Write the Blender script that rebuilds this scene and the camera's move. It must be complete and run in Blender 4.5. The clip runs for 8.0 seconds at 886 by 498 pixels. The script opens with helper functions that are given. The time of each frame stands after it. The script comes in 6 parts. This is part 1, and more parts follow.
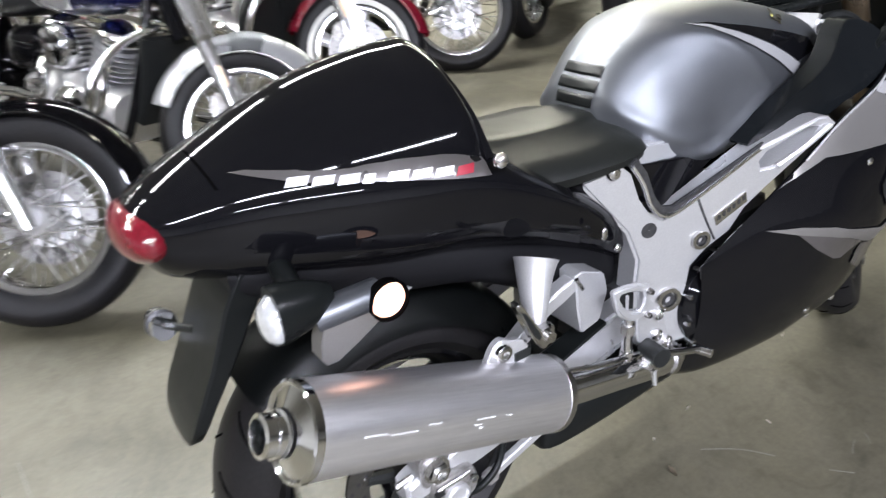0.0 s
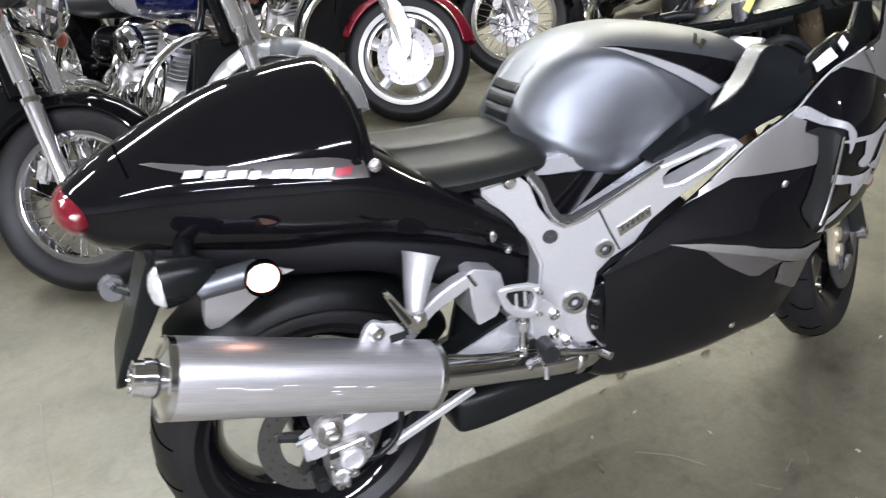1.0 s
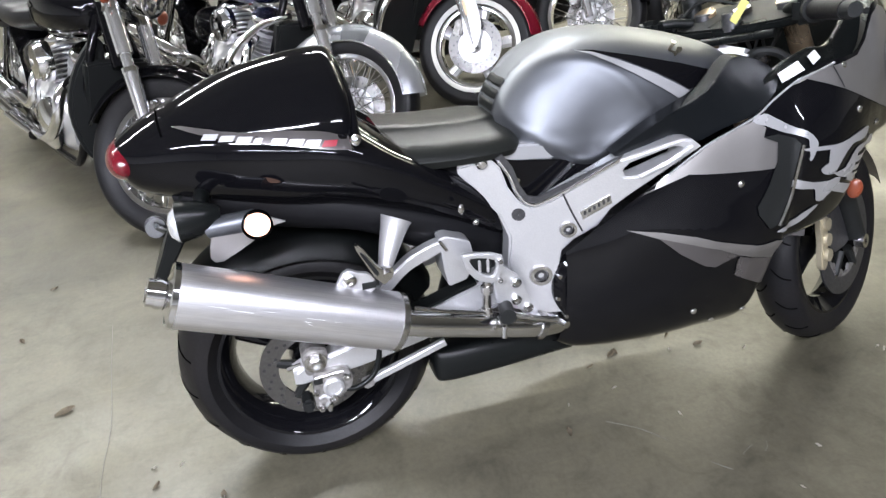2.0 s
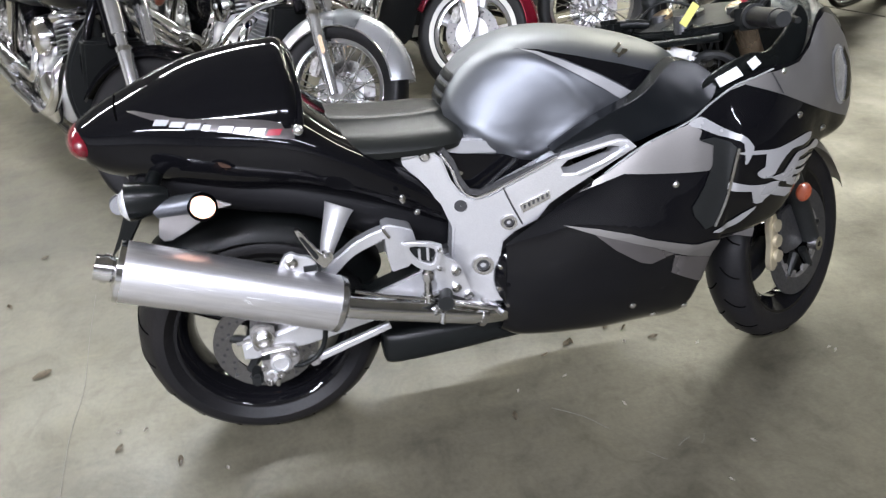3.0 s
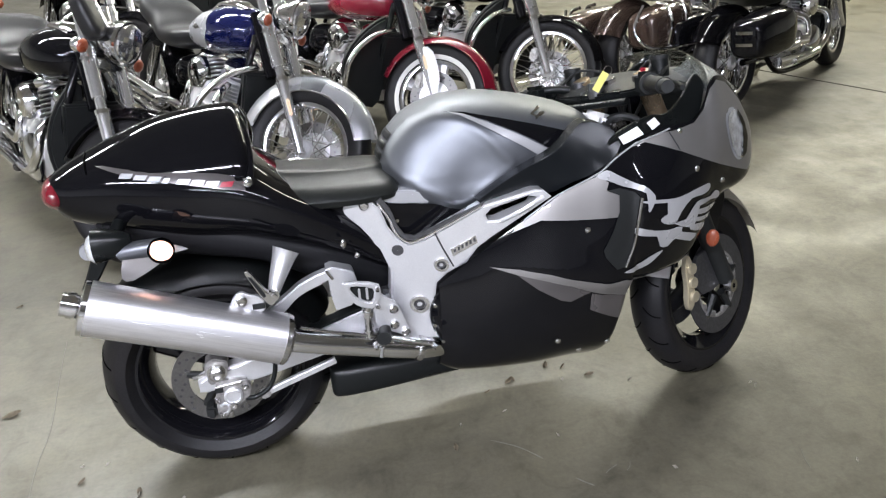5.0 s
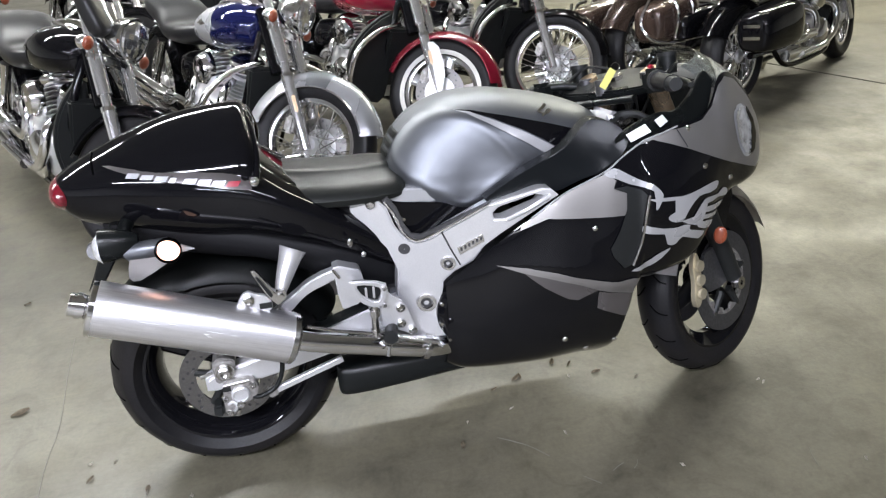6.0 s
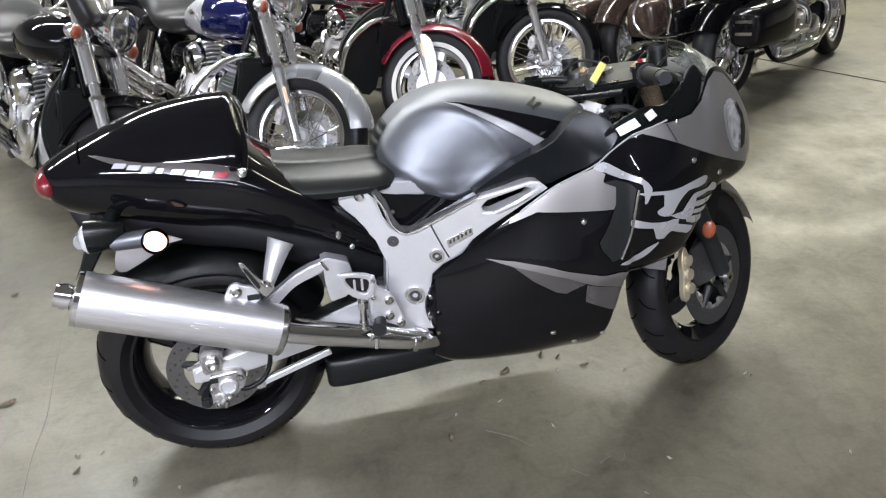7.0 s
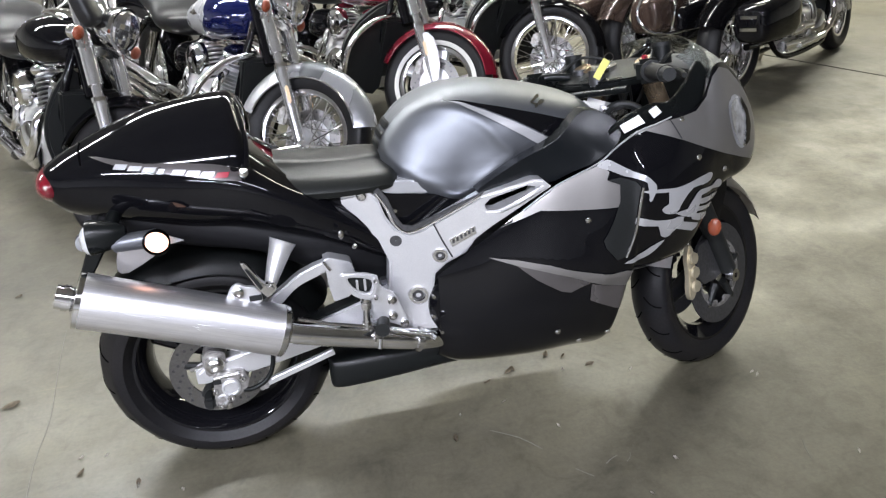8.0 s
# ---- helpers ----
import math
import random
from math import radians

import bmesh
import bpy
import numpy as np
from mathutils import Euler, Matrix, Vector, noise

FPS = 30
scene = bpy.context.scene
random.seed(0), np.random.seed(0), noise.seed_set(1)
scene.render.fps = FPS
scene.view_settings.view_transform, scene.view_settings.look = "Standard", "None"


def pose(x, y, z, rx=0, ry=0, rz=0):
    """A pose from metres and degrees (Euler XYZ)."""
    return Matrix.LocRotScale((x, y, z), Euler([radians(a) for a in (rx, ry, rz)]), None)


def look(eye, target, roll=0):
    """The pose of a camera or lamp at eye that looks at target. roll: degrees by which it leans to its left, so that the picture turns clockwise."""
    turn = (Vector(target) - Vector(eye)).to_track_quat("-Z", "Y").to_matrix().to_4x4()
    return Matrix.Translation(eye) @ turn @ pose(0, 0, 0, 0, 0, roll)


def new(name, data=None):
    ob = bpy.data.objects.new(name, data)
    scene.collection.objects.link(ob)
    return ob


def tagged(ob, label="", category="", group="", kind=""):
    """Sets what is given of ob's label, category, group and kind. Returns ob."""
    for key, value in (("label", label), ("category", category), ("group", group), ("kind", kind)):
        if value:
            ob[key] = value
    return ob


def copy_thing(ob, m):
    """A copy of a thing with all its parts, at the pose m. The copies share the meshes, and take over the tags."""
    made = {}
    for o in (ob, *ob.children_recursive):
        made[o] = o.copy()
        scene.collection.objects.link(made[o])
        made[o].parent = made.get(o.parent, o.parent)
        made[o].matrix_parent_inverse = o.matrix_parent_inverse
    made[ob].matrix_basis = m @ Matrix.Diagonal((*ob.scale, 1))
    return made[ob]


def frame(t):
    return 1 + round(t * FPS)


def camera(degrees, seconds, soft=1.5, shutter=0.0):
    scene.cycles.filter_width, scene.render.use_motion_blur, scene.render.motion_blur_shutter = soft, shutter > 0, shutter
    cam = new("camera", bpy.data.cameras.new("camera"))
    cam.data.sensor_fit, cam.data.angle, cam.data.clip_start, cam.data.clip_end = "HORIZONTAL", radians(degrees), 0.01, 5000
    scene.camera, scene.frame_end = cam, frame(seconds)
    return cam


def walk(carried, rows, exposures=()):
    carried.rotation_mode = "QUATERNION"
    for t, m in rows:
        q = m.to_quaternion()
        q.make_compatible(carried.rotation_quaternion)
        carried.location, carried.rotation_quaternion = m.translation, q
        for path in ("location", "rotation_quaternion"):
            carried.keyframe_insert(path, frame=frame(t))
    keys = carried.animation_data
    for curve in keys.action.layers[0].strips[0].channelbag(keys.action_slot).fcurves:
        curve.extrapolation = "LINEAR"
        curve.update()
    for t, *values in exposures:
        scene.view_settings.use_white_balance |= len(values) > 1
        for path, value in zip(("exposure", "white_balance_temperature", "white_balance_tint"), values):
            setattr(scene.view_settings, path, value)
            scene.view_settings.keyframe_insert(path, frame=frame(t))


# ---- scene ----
cam = camera(63.4, 8.0, soft=1.25, shutter=0.5)
PATH = [
    (0.0, -0.422, -0.837, 1.313, -33.38, -31.64, -1.90),
    (0.5, -0.359, -1.044, 1.360, -23.90, -30.83, -5.82),
    (1.0, -0.182, -1.128, 1.368, -23.86, -31.22, -3.13),
    (1.5, -0.103, -1.282, 1.397, -18.08, -29.20, -2.66),
    (1.7, -0.068, -1.368, 1.412, -15.852, -29.997, -2.584),
    (2.8, 0.110, -1.465, 1.479, -13.281, -34.339, -3.152),
    (3.0, 0.147, -1.512, 1.479, -12.15, -33.16, -2.07),
    (3.5, 0.237, -1.645, 1.519, -10.02, -35.31, -2.26),
    (4.0, 0.236, -1.684, 1.540, -9.94, -33.33, -3.61),
    (4.5, 0.229, -1.697, 1.546, -12.24, -29.61, -2.11),
    (4.7, 0.227, -1.706, 1.540, -13.553, -28.887, -1.702),
    (5.8, 0.222, -1.718, 1.528, -13.641, -28.215, -1.506),
    (6.0, 0.224, -1.703, 1.543, -13.14, -29.01, -1.99),
    (6.5, 0.225, -1.708, 1.542, -13.22, -29.03, -1.55),
    (7.0, 0.233, -1.704, 1.540, -13.82, -29.55, -1.29),
    (7.5, 0.236, -1.699, 1.536, -13.63, -29.64, -1.40),
    (8.0, 0.240, -1.694, 1.535, -13.37, -29.64, -1.85),
]


def facing(x, y, z, yaw, pitch, roll):
    """Pose of the camera from its eye and angles in degrees."""
    a, b = radians(yaw), radians(pitch)
    way = Vector((-math.sin(a) * math.cos(b), math.cos(a) * math.cos(b), math.sin(b)))
    eye = Vector((x, y, z))
    return look(eye, eye + way, roll)


walk(cam, [(t, facing(*p)) for t, *p in PATH], exposures=((0.0, 0.72), (1.5, 0.68), (3.0, 0.52), (4.5, 0.47), (8.0, 0.46)))

# ---- light: fluorescent strips under the hall's ceiling ----
world = bpy.data.worlds.new("hall_air")
world.use_nodes = True
scene.world = world
world.node_tree.nodes["Background"].inputs[0].default_value = (0.55, 0.58, 0.6, 1)
world.node_tree.nodes["Background"].inputs[1].default_value = 0.05
CEILING = 4.2
# Layout assumed; the two strips at y=6.4 are added to brighten the far floor.
LAMP_SPOTS = [(-4.2, -9.0, 320), (-1.4, -9.0, 320), (-4.2, -3.6, 290), (-1.4, -3.6, 290), (1.4, -3.6, 110),
              (-4.2, 3.6, 200), (-1.4, 3.6, 210), (1.4, 3.6, 190), (4.2, 3.6, 45),
              (6.2, 6.4, 240), (9.0, 6.4, 280), (-4.2, 11.5, 120), (-1.4, 11.5, 100), (1.4, 11.5, 80), (4.2, 11.5, 80), (7.0, 11.5, 150)]


def strip_lamp(x, y, watts):
    lamp = bpy.data.lights.new("strip_lamp", "AREA")
    lamp.shape, lamp.size, lamp.size_y = "RECTANGLE", 2.3, 0.24
    lamp.energy, lamp.color = watts, (1.0, 0.97, 0.80) if x > 3 else (0.98, 0.99, 0.98) if y > 0 else (0.92, 0.95, 1.10)
    ob = new("strip_lamp", lamp)
    ob.matrix_world = pose(x, y, CEILING - 0.16)


for spot in LAMP_SPOTS:
    strip_lamp(*spot)


# ---- materials ----
def material(name, colour, rough=0.5, metal=0.0, coat=0.0, grain=0.0, scale=40.0, bump=0.0, second=None, mix_scale=6.0,
             mix_lo=0.4, mix_hi=0.65, stretch=None, rough_var=0.08, island=0.0, emit=0.0, emit_colour=None, spec=0.5):
    m = bpy.data.materials.new(name)
    m.use_nodes = True
    nt = m.node_tree
    b = nt.nodes["Principled BSDF"]
    b.inputs["Metallic"].default_value = metal
    b.inputs["Coat Weight"].default_value = coat
    b.inputs["Specular IOR Level"].default_value = spec
    b.inputs["Coat Roughness"].default_value = 0.03
    tc = nt.nodes.new("ShaderNodeTexCoord")
    vec = tc.outputs["Object"]
    if stretch:
        mp = nt.nodes.new("ShaderNodeMapping")
        mp.inputs["Scale"].default_value = stretch
        nt.links.new(vec, mp.inputs["Vector"])
        vec = mp.outputs["Vector"]

    def tex(s, detail=5.0):
        n = nt.nodes.new("ShaderNodeTexNoise")
        n.inputs["Scale"].default_value = s
        n.inputs["Detail"].default_value = detail
        nt.links.new(vec, n.inputs["Vector"])
        return n.outputs["Fac"]

    def ranged(src, lo, hi, a=0.0, z=1.0):
        r = nt.nodes.new("ShaderNodeMapRange")
        for k, v in ((1, lo), (2, hi), (3, a), (4, z)):
            r.inputs[k].default_value = v
        nt.links.new(src, r.inputs[0])
        return r.outputs[0]

    def blend(fac, a, z, kind="MIX"):
        mx = nt.nodes.new("ShaderNodeMix")
        mx.data_type, mx.blend_type = "RGBA", kind
        if isinstance(fac, float):
            mx.inputs[0].default_value = fac
        else:
            nt.links.new(fac, mx.inputs[0])
        for i, v in ((6, a), (7, z)):
            if isinstance(v, tuple):
                mx.inputs[i].default_value = (*v, 1)
            else:
                nt.links.new(v, mx.inputs[i])
        return mx.outputs[2]

    fine = tex(scale)
    broad = tex(mix_scale)
    out = blend(ranged(broad, mix_lo, mix_hi), colour, second if second else tuple(c * 0.88 for c in colour))
    if grain:
        dark = blend(ranged(fine, 0.3, 0.7), (1 - grain,) * 3, (1 + grain,) * 3)
        out = blend(1.0, out, dark, "MULTIPLY")
    nt.links.new(out, b.inputs["Base Color"])
    nt.links.new(ranged(broad, 0.3, 0.7, max(0.02, rough - rough_var), min(1, rough + rough_var)), b.inputs["Roughness"])
    if bump:
        bp = nt.nodes.new("ShaderNodeBump")
        bp.inputs["Strength"].default_value = bump
        bp.inputs["Distance"].default_value = 0.002
        nt.links.new(fine, bp.inputs["Height"])
        nt.links.new(bp.outputs[0], b.inputs["Normal"])
    if emit:
        b.inputs["Emission Color"].default_value = (*(emit_colour or colour), 1)
        b.inputs["Emission Strength"].default_value = emit
    return m


GLOSS_BLACK = material("gloss_black_paint", (0.004, 0.004, 0.005), 0.05, spec=0.30, rough_var=0.02, scale=300)
SATIN_BLACK = material("satin_black_plastic", (0.006, 0.007, 0.007), 0.32, spec=0.22, grain=0.15, scale=400, bump=0.1)
MATTE_BLACK = material("matte_black_plastic", (0.011, 0.012, 0.012), 0.5, spec=0.3, grain=0.2, scale=300, bump=0.15)
SILVER = material("silver_metallic_paint", (0.155, 0.163, 0.178), 0.44, metal=0.82, grain=0.06, scale=900, rough_var=0.03)
WARM_SILVER = material("grey_metallic_paint", (0.30, 0.288, 0.28), 0.43, metal=0.75, coat=0.2, grain=0.08, scale=900, rough_var=0.04)
STRIPE = material("light_silver_stripe", (0.45, 0.45, 0.46), 0.3, metal=0.4, coat=0.6)
GREY_STRIPE = material("dark_grey_stripe", (0.12, 0.11, 0.11), 0.3, metal=0.5, coat=0.8)
ALLOY = material("cast_alloy", (0.72, 0.72, 0.735), 0.34, metal=0.72, grain=0.05, scale=350, bump=0.04)
BRUSHED = material("brushed_aluminium", (0.86, 0.85, 0.87), 0.36, metal=0.95, grain=0.10, scale=26, bump=0.03, stretch=(30, 0.8, 30), rough_var=0.04)
CHROME = material("chrome", (0.9, 0.9, 0.91), 0.09, metal=1.0, rough_var=0.03)
STEEL = material("stainless_steel", (0.58, 0.57, 0.56), 0.2, metal=1.0, grain=0.1, scale=90)
CASTING = material("weathered_casting", (0.36, 0.35, 0.34), 0.42, metal=0.65, grain=0.25, scale=110, bump=0.2, second=(0.22, 0.21, 0.20), mix_scale=30)
BRIGHT_SILVER = material("bright_silver_paint", (0.62, 0.63, 0.66), 0.28, metal=0.6, coat=0.5, grain=0.04, scale=900)
DARK_STEEL = material("dark_steel", (0.10, 0.10, 0.105), 0.4, metal=0.8, grain=0.2, scale=120)
DISC = material("brake_disc_steel", (0.20, 0.195, 0.19), 0.3, metal=1.0, grain=0.12, scale=160)
RUBBER = material("tyre_rubber", (0.007, 0.007, 0.008), 0.46, spec=0.22, grain=0.25, scale=160, bump=0.2, second=(0.011, 0.010, 0.010))
UNDER_BLACK = material("dull_black_plastic", (0.005, 0.005, 0.006), 0.55, spec=0.15, grain=0.2, scale=300)
JOINT_BLACK = material("groove_black", (0.002, 0.002, 0.002), 0.9, spec=0.0)
VINYL = material("black_vinyl", (0.010, 0.011, 0.010), 0.37, spec=0.28, grain=0.2, scale=500, bump=0.25)
GOLD = material("pale_gold_caliper", (0.58, 0.52, 0.38), 0.35, metal=0.7, grain=0.1)
GOLD_FORK = material("gold_fork_tube", (0.45, 0.34, 0.22), 0.3, metal=0.8)
WHITE = material("white_sticker", (0.8, 0.8, 0.79), 0.5)
KNEE_BLACK = material("moulded_black_panel", (0.006, 0.007, 0.008), 0.22, spec=0.17, grain=0.12, scale=500, bump=0.06)
# Amber reflector with thrown-back light painted into its pale colour.
PEACH = material("lit_amber_reflector", (0.85, 0.62, 0.42), 0.3, coat=0.5)
BAG_BLACK = material("black_leather", (0.014, 0.014, 0.015), 0.36, spec=0.4, grain=0.2, scale=220, bump=0.25)
YELLOW = material("yellow_tag", (0.75, 0.72, 0.22), 0.5)
RED_LETTER = material("red_letter", (0.30, 0.012, 0.03), 0.35)
RED_PAINT = material("red_paint", (0.20, 0.008, 0.024), 0.22, coat=1.0)
BLUE_PAINT = material("blue_paint", (0.004, 0.008, 0.065), 0.14, metal=0.3, coat=1.0)
BROWN_PAINT = material("dark_bronze_paint", (0.075, 0.05, 0.04), 0.2, metal=0.4, coat=1.0)
AMBER = material("amber_lens", (0.24, 0.055, 0.025), 0.3, coat=0.4)
CLEAR_LENS = material("clear_lens", (0.80, 0.81, 0.83), 0.14, metal=0.6, coat=0.8, grain=0.3, scale=45, bump=0.5, second=(0.55, 0.56, 0.58))
FACETS = material("faceted_reflector", (0.88, 0.88, 0.9), 0.05, metal=0.95, coat=0.5)
POLISHED = material("polished_tube", (0.95, 0.95, 0.96), 0.13, metal=0.9, rough_var=0.04)
RED_LENS = material("red_tail_lens", (0.14, 0.006, 0.014), 0.12, coat=0.9, grain=0.2, scale=120, bump=0.4)
# Passive reflector, no lamp: emission stands in for the light it throws back.
GLOW_REFLECTOR = material("glowing_reflector", (0.9, 0.3, 0.12), 0.2, emit=2.4, emit_colour=(1.0, 0.60, 0.48))
WHITEWALL = material("whitewall_rubber", (0.68, 0.67, 0.64), 0.6)
PAPER = material("pale_scrap", (0.42, 0.39, 0.34), 0.8, grain=0.2, scale=60)
LEAF = material("dry_leaf", (0.16, 0.13, 0.09), 0.8, grain=0.3, scale=60)


def glass_material():
    m = bpy.data.materials.new("tinted_screen")
    m.use_nodes = True
    b = m.node_tree.nodes["Principled BSDF"]
    b.inputs["Base Color"].default_value = (0.75, 0.8, 0.85, 1)
    b.inputs["Transmission Weight"].default_value = 1.0
    b.inputs["Roughness"].default_value = 0.03
    b.inputs["IOR"].default_value = 1.2
    return m


SCREEN = glass_material()


def concrete_material():
    m = bpy.data.materials.new("worn_concrete")
    m.use_nodes = True
    nt = m.node_tree
    b = nt.nodes["Principled BSDF"]
    tc = nt.nodes.new("ShaderNodeTexCoord")

    def tex(s, detail=8.0, rough=0.6, distort=0.0):
        n = nt.nodes.new("ShaderNodeTexNoise")
        n.inputs["Scale"].default_value = s
        n.inputs["Detail"].default_value = detail
        n.inputs["Roughness"].default_value = rough
        n.inputs["Distortion"].default_value = distort
        nt.links.new(tc.outputs["Object"], n.inputs["Vector"])
        return n.outputs["Fac"]

    def ramp(src, stops):
        r = nt.nodes.new("ShaderNodeValToRGB")
        e = r.color_ramp.elements
        while len(e) < len(stops):
            e.new(0.5)
        for i, (p, c) in enumerate(stops):
            e[i].position, e[i].color = p, (*c, 1)
        nt.links.new(src, r.inputs[0])
        return r.outputs[0]

    def mult(a, c, f=1.0):
        mx = nt.nodes.new("ShaderNodeMix")
        mx.data_type, mx.blend_type = "RGBA", "MULTIPLY"
        mx.inputs[0].default_value = f
        nt.links.new(a, mx.inputs[6])
        nt.links.new(c, mx.inputs[7])
        return mx.outputs[2]

    base = ramp(tex(1.3, distort=0.4), [(0.3, (0.072, 0.066, 0.046)), (0.5, (0.089, 0.081, 0.057)), (0.72, (0.104, 0.095, 0.067))])
    stains = ramp(tex(3.2, 10, 0.7, 0.8), [(0.3, (0.48, 0.48, 0.47)), (0.42, (0.8, 0.8, 0.79)), (0.56, (1, 1, 1))])
    speck = ramp(tex(70, 4, 0.7), [(0.3, (0.84, 0.84, 0.84)), (0.6, (1.04, 1.04, 1.04))])
    scuff = ramp(tex(9, 12, 0.75, 2.0), [(0.62, (1, 1, 1)), (0.72, (1.18, 1.17, 1.15))])
    blotch = ramp(tex(8.0, 6, 0.65, 1.2), [(0.36, (0.80, 0.80, 0.78)), (0.50, (1, 1, 1)), (0.66, (1.10, 1.09, 1.06))])
    mp = nt.nodes.new("ShaderNodeMapping")
    mp.inputs["Scale"].default_value = (1.2, 26.0, 1.0)
    mp.inputs["Rotation"].default_value = (0, 0, 0.5)
    nt.links.new(tc.outputs["Object"], mp.inputs["Vector"])
    sc = nt.nodes.new("ShaderNodeTexNoise")
    sc.inputs["Scale"].default_value = 2.2
    sc.inputs["Detail"].default_value = 7.0
    nt.links.new(mp.outputs["Vector"], sc.inputs["Vector"])
    scratch = ramp(sc.outputs["Fac"], [(0.36, (0.95, 0.95, 0.94)), (0.44, (1, 1, 1)), (0.66, (1, 1, 1)), (0.72, (1.14, 1.13, 1.10))])
    oil = None
    for ox, oy, size in ((2.074, 0.116, 0.13), (1.985, -0.124, 0.10), (2.373, 0.189, 0.12), (1.589, -0.085, 0.09), (1.369, -0.14, 0.11)):
        gap = nt.nodes.new("ShaderNodeVectorMath")
        gap.operation = "DISTANCE"
        nt.links.new(tc.outputs["Object"], gap.inputs[0])
        gap.inputs[1].default_value = (ox, oy, 0.0)
        ragged = nt.nodes.new("ShaderNodeMath")
        ragged.operation = "MULTIPLY_ADD"
        nt.links.new(tex(7.0, 8, 0.7), ragged.inputs[0])
        ragged.inputs[1].default_value = 0.35
        nt.links.new(gap.outputs["Value"], ragged.inputs[2])
        spot = ramp(ragged.outputs[0], [(0.15, (0.72, 0.72, 0.70)), (0.175 + size, (0.86, 0.86, 0.85)), (0.24 + size, (1, 1, 1))])
        oil = mult(oil, spot) if oil else spot
    base = mult(base, oil)
    nt.links.new(mult(mult(mult(mult(mult(base, stains, 0.9), speck), scuff), blotch), scratch), b.inputs["Base Color"])
    rr = ramp(tex(4.0), [(0.3, (0.36,) * 3), (0.7, (0.62,) * 3)])
    nt.links.new(rr, b.inputs["Roughness"])
    bp = nt.nodes.new("ShaderNodeBump")
    bp.inputs["Strength"].default_value = 0.25
    bp.inputs["Distance"].default_value = 0.003
    nt.links.new(tex(45, 6), bp.inputs["Height"])
    nt.links.new(bp.outputs[0], b.inputs["Normal"])
    return m


CONCRETE = concrete_material()
WALL_PAINT = material("pale_wall_paint", (0.58, 0.58, 0.57), 0.7, grain=0.06, scale=30, mix_scale=1.5)
CEILING_PAINT = material("dark_ceiling", (0.42, 0.42, 0.42), 0.8, grain=0.05, scale=20, mix_scale=1.0)
LAMP_HOUSING = material("white_enamel", (0.75, 0.75, 0.74), 0.4)
JOINT = material("dark_joint", (0.06, 0.058, 0.05), 0.9)
CHALK = material("pale_scratch", (0.135, 0.127, 0.108), 0.8)


# ---- mesh helpers ----
def part(name, bm, mat, parent, label="", sharp=40, kind=""):
    """Links a bmesh as one mesh object under a thing or a part."""
    bmesh.ops.recalc_face_normals(bm, faces=bm.faces)
    me = bpy.data.meshes.new(name)
    bm.to_mesh(me)
    bm.free()
    me.materials.append(mat)
    me.shade_smooth()
    me.set_sharp_from_angle(angle=radians(sharp))
    ob = new(name, me)
    ob.parent = parent
    return tagged(ob, label, kind=kind)


def thing(name, label, category, m=None, group="", kind=""):
    """An empty at a thing's base, to which its parts are parented."""
    ob = new(name)
    ob.empty_display_size = 0.1
    if m is not None:
        ob.matrix_world = m
    return tagged(ob, label, category, group, kind)


def moved(bm, m):
    bmesh.ops.transform(bm, matrix=m, verts=bm.verts)
    return bm


def skin(bm, rings, closed=True, caps=True):
    """Joins rings of points into a surface."""
    vs = [[bm.verts.new(p) for p in r] for r in rings]
    n = len(vs[0])
    for a, b in zip(vs, vs[1:]):
        for i in range(n if closed else n - 1):
            j = (i + 1) % n
            bm.faces.new((a[i], a[j], b[j], b[i]))
    if caps and closed:
        bm.faces.new(vs[0][::-1])
        bm.faces.new(vs[-1])
    return bm


def spread(stations, steps):
    """Smoothly refines rows of numbers."""
    out = []
    n = len(stations)
    for i in range(n - 1):
        p = [np.array(stations[max(0, min(n - 1, k))], float) for k in (i - 1, i, i + 1, i + 2)]
        for s in range(steps):
            u = s / steps
            out.append(0.5 * (2 * p[1] + (p[2] - p[0]) * u + (2 * p[0] - 5 * p[1] + 4 * p[2] - p[3]) * u * u + (3 * p[1] - p[0] - 3 * p[2] + p[3]) * u ** 3))
    out.append(np.array(stations[-1], float))
    return out


def egg(stations, seg=28, steps=4, bm=None, y=0.0):
    """A body through oval sections: rows of x, bottom, middle, top, half width, squareness."""
    bm = bm or bmesh.new()
    rings = []
    for x, hb, hm, ht, w, k in spread(stations, steps):
        ring = []
        for i in range(seg):
            a = 2 * math.pi * i / seg
            c, s = math.cos(a), math.sin(a)
            u = math.copysign(abs(c) ** (2 / k), c) * w
            v = math.copysign(abs(s) ** (2 / k), s)
            ring.append((x, y + u, hm + v * ((ht - hm) if v > 0 else (hm - hb))))
        rings.append(ring)
    return skin(bm, rings)


def lathe(profile, seg=48, bm=None, closed=True, centre=(0, 0, 0)):
    """Turns (radius, y) round the y axis."""
    bm = bm or bmesh.new()
    rings = []
    for i in range(seg):
        a = 2 * math.pi * i / seg
        rings.append([(centre[0] + r * math.cos(a), centre[1] + y, centre[2] + r * math.sin(a)) for r, y in profile])
    vs = [[bm.verts.new(p) for p in r] for r in rings]
    n = len(profile)
    for i in range(seg):
        a, b = vs[i], vs[(i + 1) % seg]
        for j in range(n if closed else n - 1):
            k = (j + 1) % n
            bm.faces.new((a[j], a[k], b[k], b[j]))
    return bm


